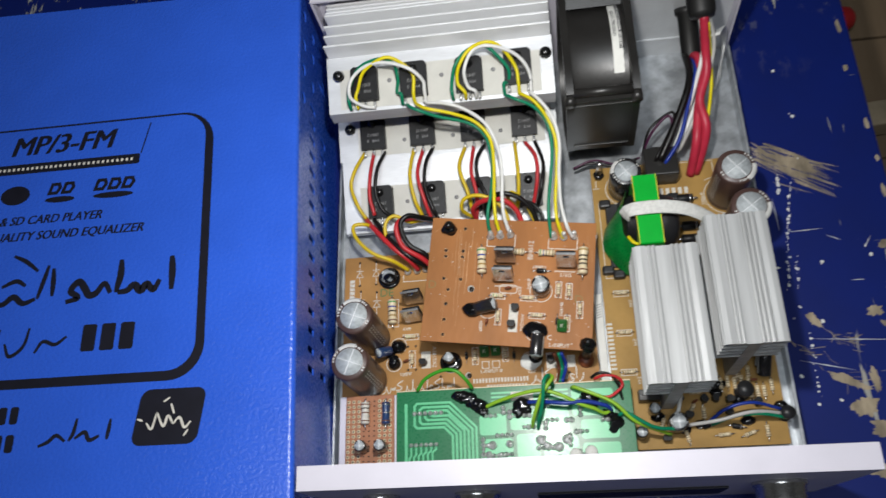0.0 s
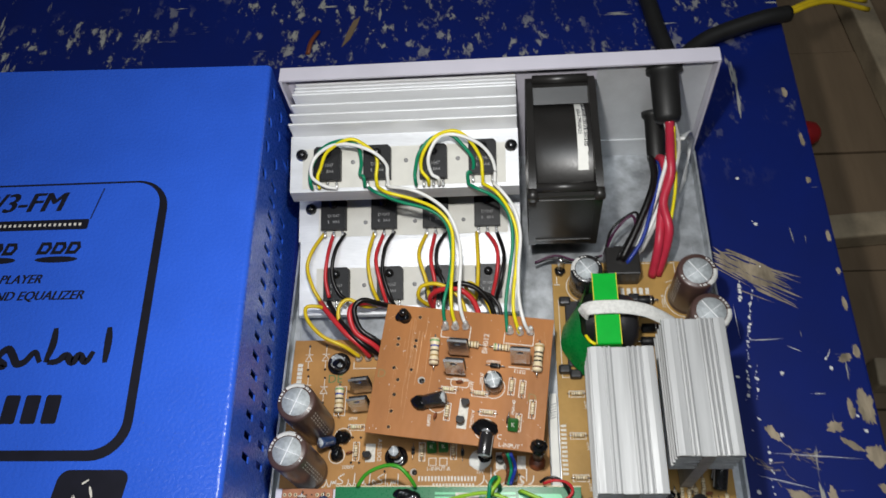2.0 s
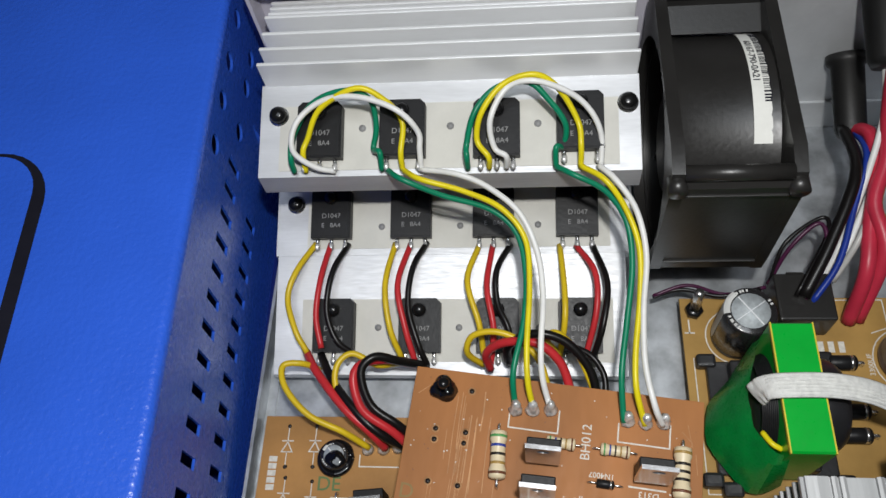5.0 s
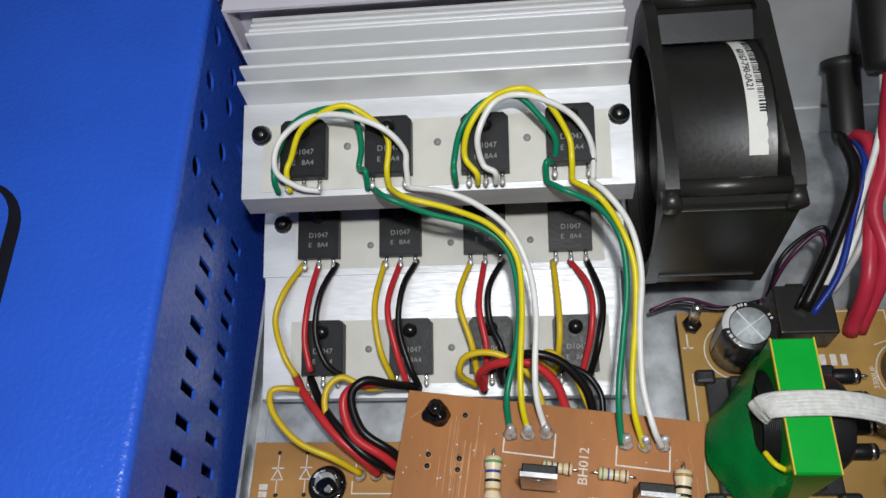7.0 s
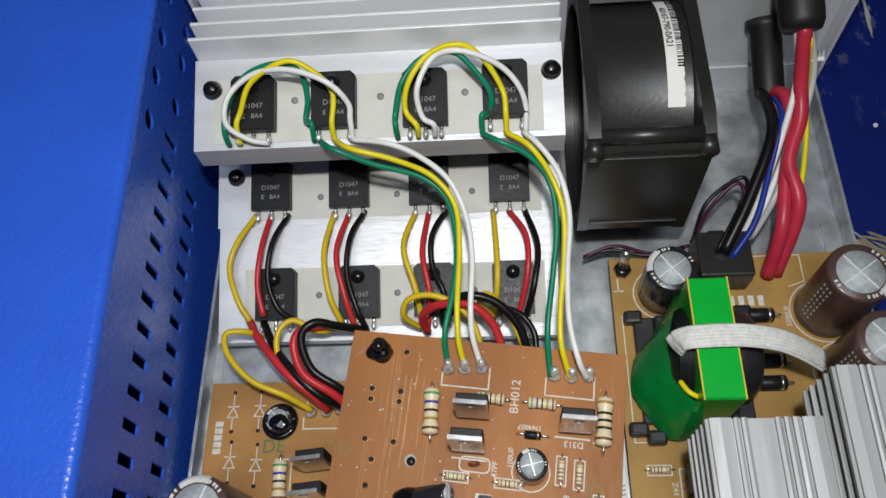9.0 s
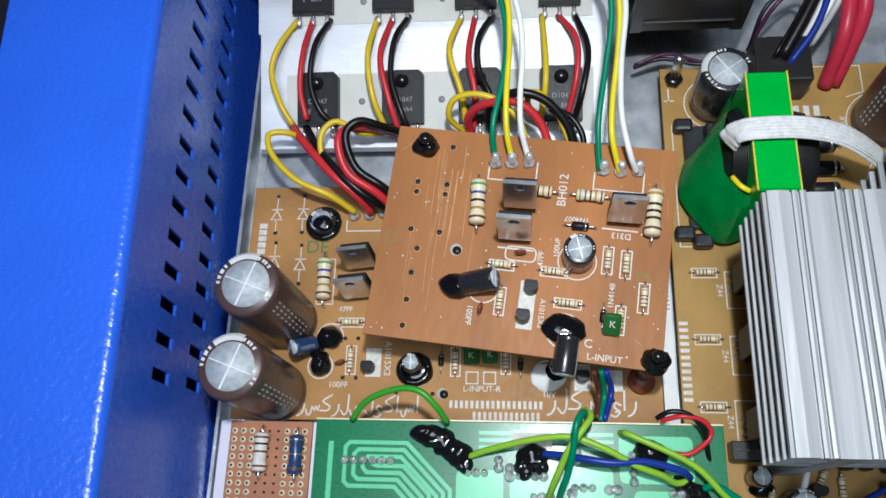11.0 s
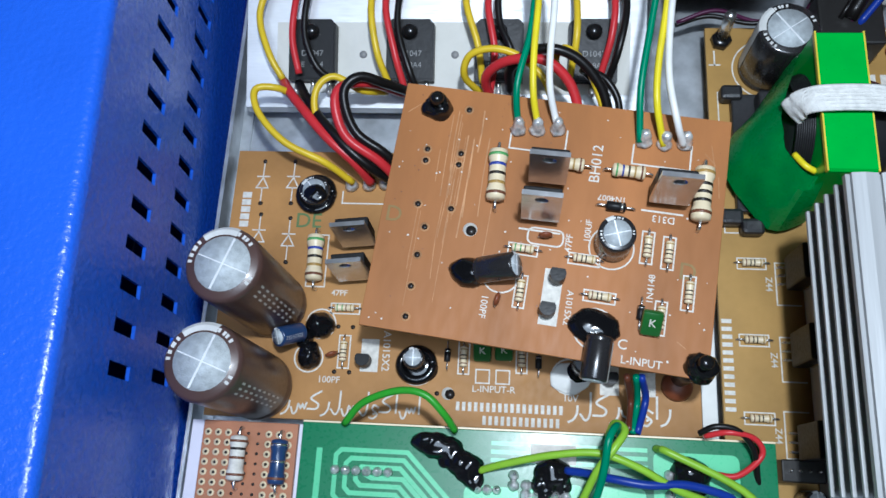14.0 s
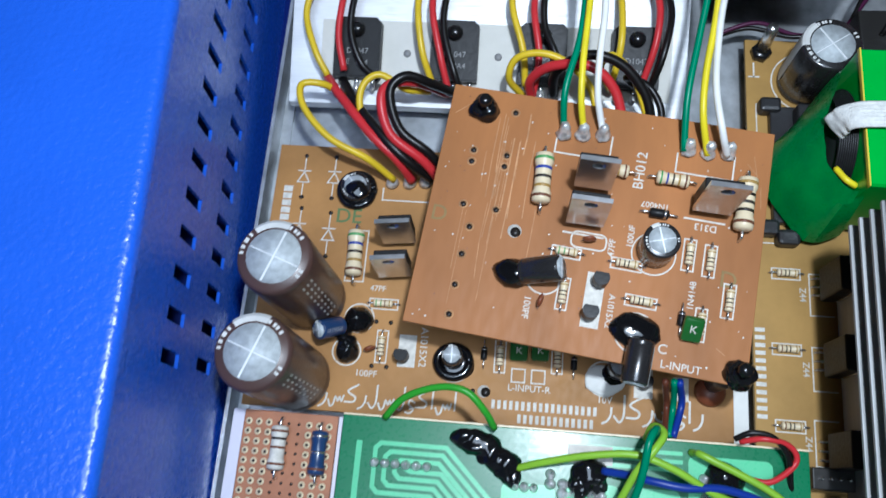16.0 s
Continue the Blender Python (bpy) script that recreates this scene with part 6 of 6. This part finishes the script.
W(wire_blue, 0.90, [(131.0,14.1,18.0), (139.7,19.6,24.0), (152.9,21.8,26.0), (168.8,19.0,18.0)])
W(wire_grey, 1.00, [(120.7,13.3,16.0), (134.9,14.1,22.0), (152.6,17.4,24.0), (169.6,17.3,16.0)])
W(wire_green, 0.90, [(132.6,12.9,16.0), (144.0,15.9,22.0), (157.3,16.5,22.0), (171.0,14.8,16.0)])
W(wire_white, 1.00, [(113.5,12.7,20.0), (116.2,22.4,24.0), (119.6,33.0,18.0)])

# ---- clutter on and beyond the table ----
random.seed(33)
streaks = bmesh.new()
for k in range(75):
    a = random.gauss(0, 0.10)
    x0, y0 = 181 + random.uniform(0, 26), 0
    y0 = 186 - (x0 - 181) * 0.55 + random.gauss(0, 5.5)
    l, w = random.uniform(8, 40) * (1 if x0 < 200 else 0.8), random.uniform(0.25, 1.5)
    d = Vector((math.cos(-0.52 + a), math.sin(-0.52 + a)))
    s = Vector((-d.y, d.x)) * w / 2
    o = Vector((x0, y0))
    e = o + d * l
    f0, f1 = random.uniform(0.1, 0.4), random.uniform(0.55, 0.85)
    prism([tuple(q) for q in (o, o + d * l * f0 - s, o + d * l * f1 - s * 0.8, e, o + d * l * f1 + s * 0.7, o + d * l * f0 + s)], -5.99, -5.94 + 0.0012 * k, bm=streaks)
tagged(part("bare_streak", streaks, wood_bare, bench, "pale splintered scrape in the blue paint"), kind="stuff")
for i, (x, y, rx, ry, turn) in enumerate(((212, 172, 12, 4.5, -32), (254, 88, 5, 13, 4), (246, 86, 2.6, 7, 0), (254, 60, 7, 8, 20), (242, 66, 8, 2.6, -35), (235, 76, 6, 3.8, 0), (201, 73, 3.2, 7, 30), (249, 116, 5, 3.0, 20), (256, 120, 2.6, 5, 0),
                                         (255, 42, 6, 2.8, -25), (227, 37, 2.8, 8, 5), (239, 31, 4.5, 6, 10), (218, 23, 8, 7, 15), (213, 37, 14, 3.2, -28), (230, 10, 14, 7, -10), (246, 12, 9, 12, 20), (250, -14, 8, 12, 0), (222, -12, 12, 5, -10),
                                         (256, 196, 1.6, 5, 0), (257, 172, 1.4, 3, 0), (256, 150, 1.6, 6, 0), (252, 238, 1.8, 3, 0), (254, 270, 1.6, 7, 0), (250, 310, 2.2, 6, 5))):
    part("bare_patch", ragged(x, y, rx * 0.8, ry * 0.75, turn, -5.99, 0.10 + 0.003 * i, i), wood_bare, bench, "patch of bare tan wood in the paint")
for i in range(26):
    x, y = random.uniform(186, 256), random.choice((random.uniform(-30, 120), random.uniform(-30, 150), random.uniform(120, 350)))
    k = random.uniform(0.35, 1.2)
    part("paint_chip", ragged(x, y, k, k * random.uniform(0.4, 1.0), random.uniform(0, 180), -5.99, 0.12, i + 60, 14), paper, bench)
for i, (x, y, l, turn) in enumerate(((206, 128, 22, 2), (222, 60, 50, -4), (222, 122, 9, -25), (192, 140, 22, 92), (204, 46, 30, -14), (230, 95, 8, 0), (240, 118, 9, 60))):
    part("scratch", pieces(prism([(-l / 2, 0), (0, -0.22), (l / 2, 0), (0, 0.22)], -5.99, -5.84), at(x, y, 0, turn)), paper, bench)
for x0, y0, x1, y1, n in ((198, 166, 196, 152, 9), (204, 161, 197, 129, 20), (197, 129, 191, 91, 22), (199, 112, 196, 90, 9), (198, 66, 196, 24, 14)):
    for k in range(n):
        f = (k + random.uniform(0, 0.8)) / n
        r = random.choice((0.25, 0.35, 0.5, 0.9))
        part("paint_chip", ragged(x0 + (x1 - x0) * f + random.gauss(0, 0.5), y0 + (y1 - y0) * f, r, r * random.uniform(0.6, 1.4), random.uniform(0, 180), -5.99, 0.11, k + 200, 10), paper, bench)
scuffs = bmesh.new()
for k in range(46):
    cx, cy, w, h = random.choice(((216, 60, 15, 5.5), (216, 60, 15, 5.5), (194, 56, 9, 6), (212, 38, 14, 4)))
    u, v = random.gauss(0, 0.5), random.gauss(0, 0.5)
    x, y = cx + u * w * 0.85 + v * h * 0.5, cy - u * w * 0.5 + v * h * 0.85
    d = random.gauss(-0.5, 0.5)
    l = random.uniform(1.5, 9)
    flat_line([(x, y), (x + l * math.cos(d), y + l * math.sin(d))], random.uniform(0.15, 0.5), -5.99, 0.06 + 0.001 * k, bm=scuffs)
tagged(part("scuff", scuffs, wood_bare, bench, "pale criss-cross scuffs in the paint"), kind="stuff")
whole("wood_splinter", tube([(-92, 366, -5), (-90, 376, -3), (-86, 388, -5)], 3.0, 7, 4, 0.5), ceramic_brown, "dark brown splinter of wood on the table", "splinter")
whole("dry_leaf", prism([(-66, 372), (-60, 380), (-55, 396), (-54, 402), (-59, 398), (-63, 386)], -5.9, -5.2), wood_raw, "dry curled brown leaf on the table", "leaf")
cable = thing("mains_cable", "thick black cable with a yellow end across the table edge", "cable", base=(215, 410, -6))
part("jacket", tube([(150, 520, 2), (158, 440, 2), (165, 395, 2), (170, 360, 2), (178, 330, 2), (190, 345, 2), (204, 355, 3), (222, 362, 4), (244, 369, 5), (262, 374, 3)], 6.0, 12, 6), rubber, cable)
for k in range(2):
    part("wire_end", tube([(260, 373 + 3 * k, 3), (281, 384 + 3 * k, 1), (300, 391 + 5 * k, -5), (330, 396 + 9 * k, -20)], 2.0, 8, 5), wire_ochre, cable, "yellow wire end")

crate = thing("wooden_crate", "dusty grey-brown wooden crate with rough slats", "crate", base=(560, 300, -740))
part("side_board", box(300, 306, -250, 900, -720, -230), wood_raw, crate)
part("side_board", box(840, 846, -250, 900, -720, -230), wood_raw, crate)
for k in range(9):
    y = -230 + 126 * k
    part("slat", pieces(box(300, 846, 0, 124.5, -230, -212, 1), at(0, y, random.uniform(-1.5, 1.5))), wood_raw, crate)
part("batten", pieces(box(0, 150, -12, 12, -212, -190, 2), at(336, 306, 0, 4)), wood_pale, crate, "pale rough batten")
part("batten", pieces(box(0, 22, -330, 120, -212, -186, 2), at(412, 545, 0, 6)), wood_pale, crate, "pale rough batten")
part("batten", pieces(box(-20, 260, 0, 24, -212, -192, 2), at(368, 160, 0, -3)), wood_pale, crate, "pale rough batten")
cap = thing("bottle_cap", "small red plastic bottle cap lying on its side", "cap", base=(340, 415, -212))
part("shell", lathe((322, 412, -200), (354, 416, -200), ((0, 11.5), (0.1, 12), (0.7, 12), (0.9, 10), (1, 6)), 24), red_plastic, cap)
part("rim", cyl((320, 411.8, -200), (324, 412.2, -200), 12.6, 24), red_plastic, cap)
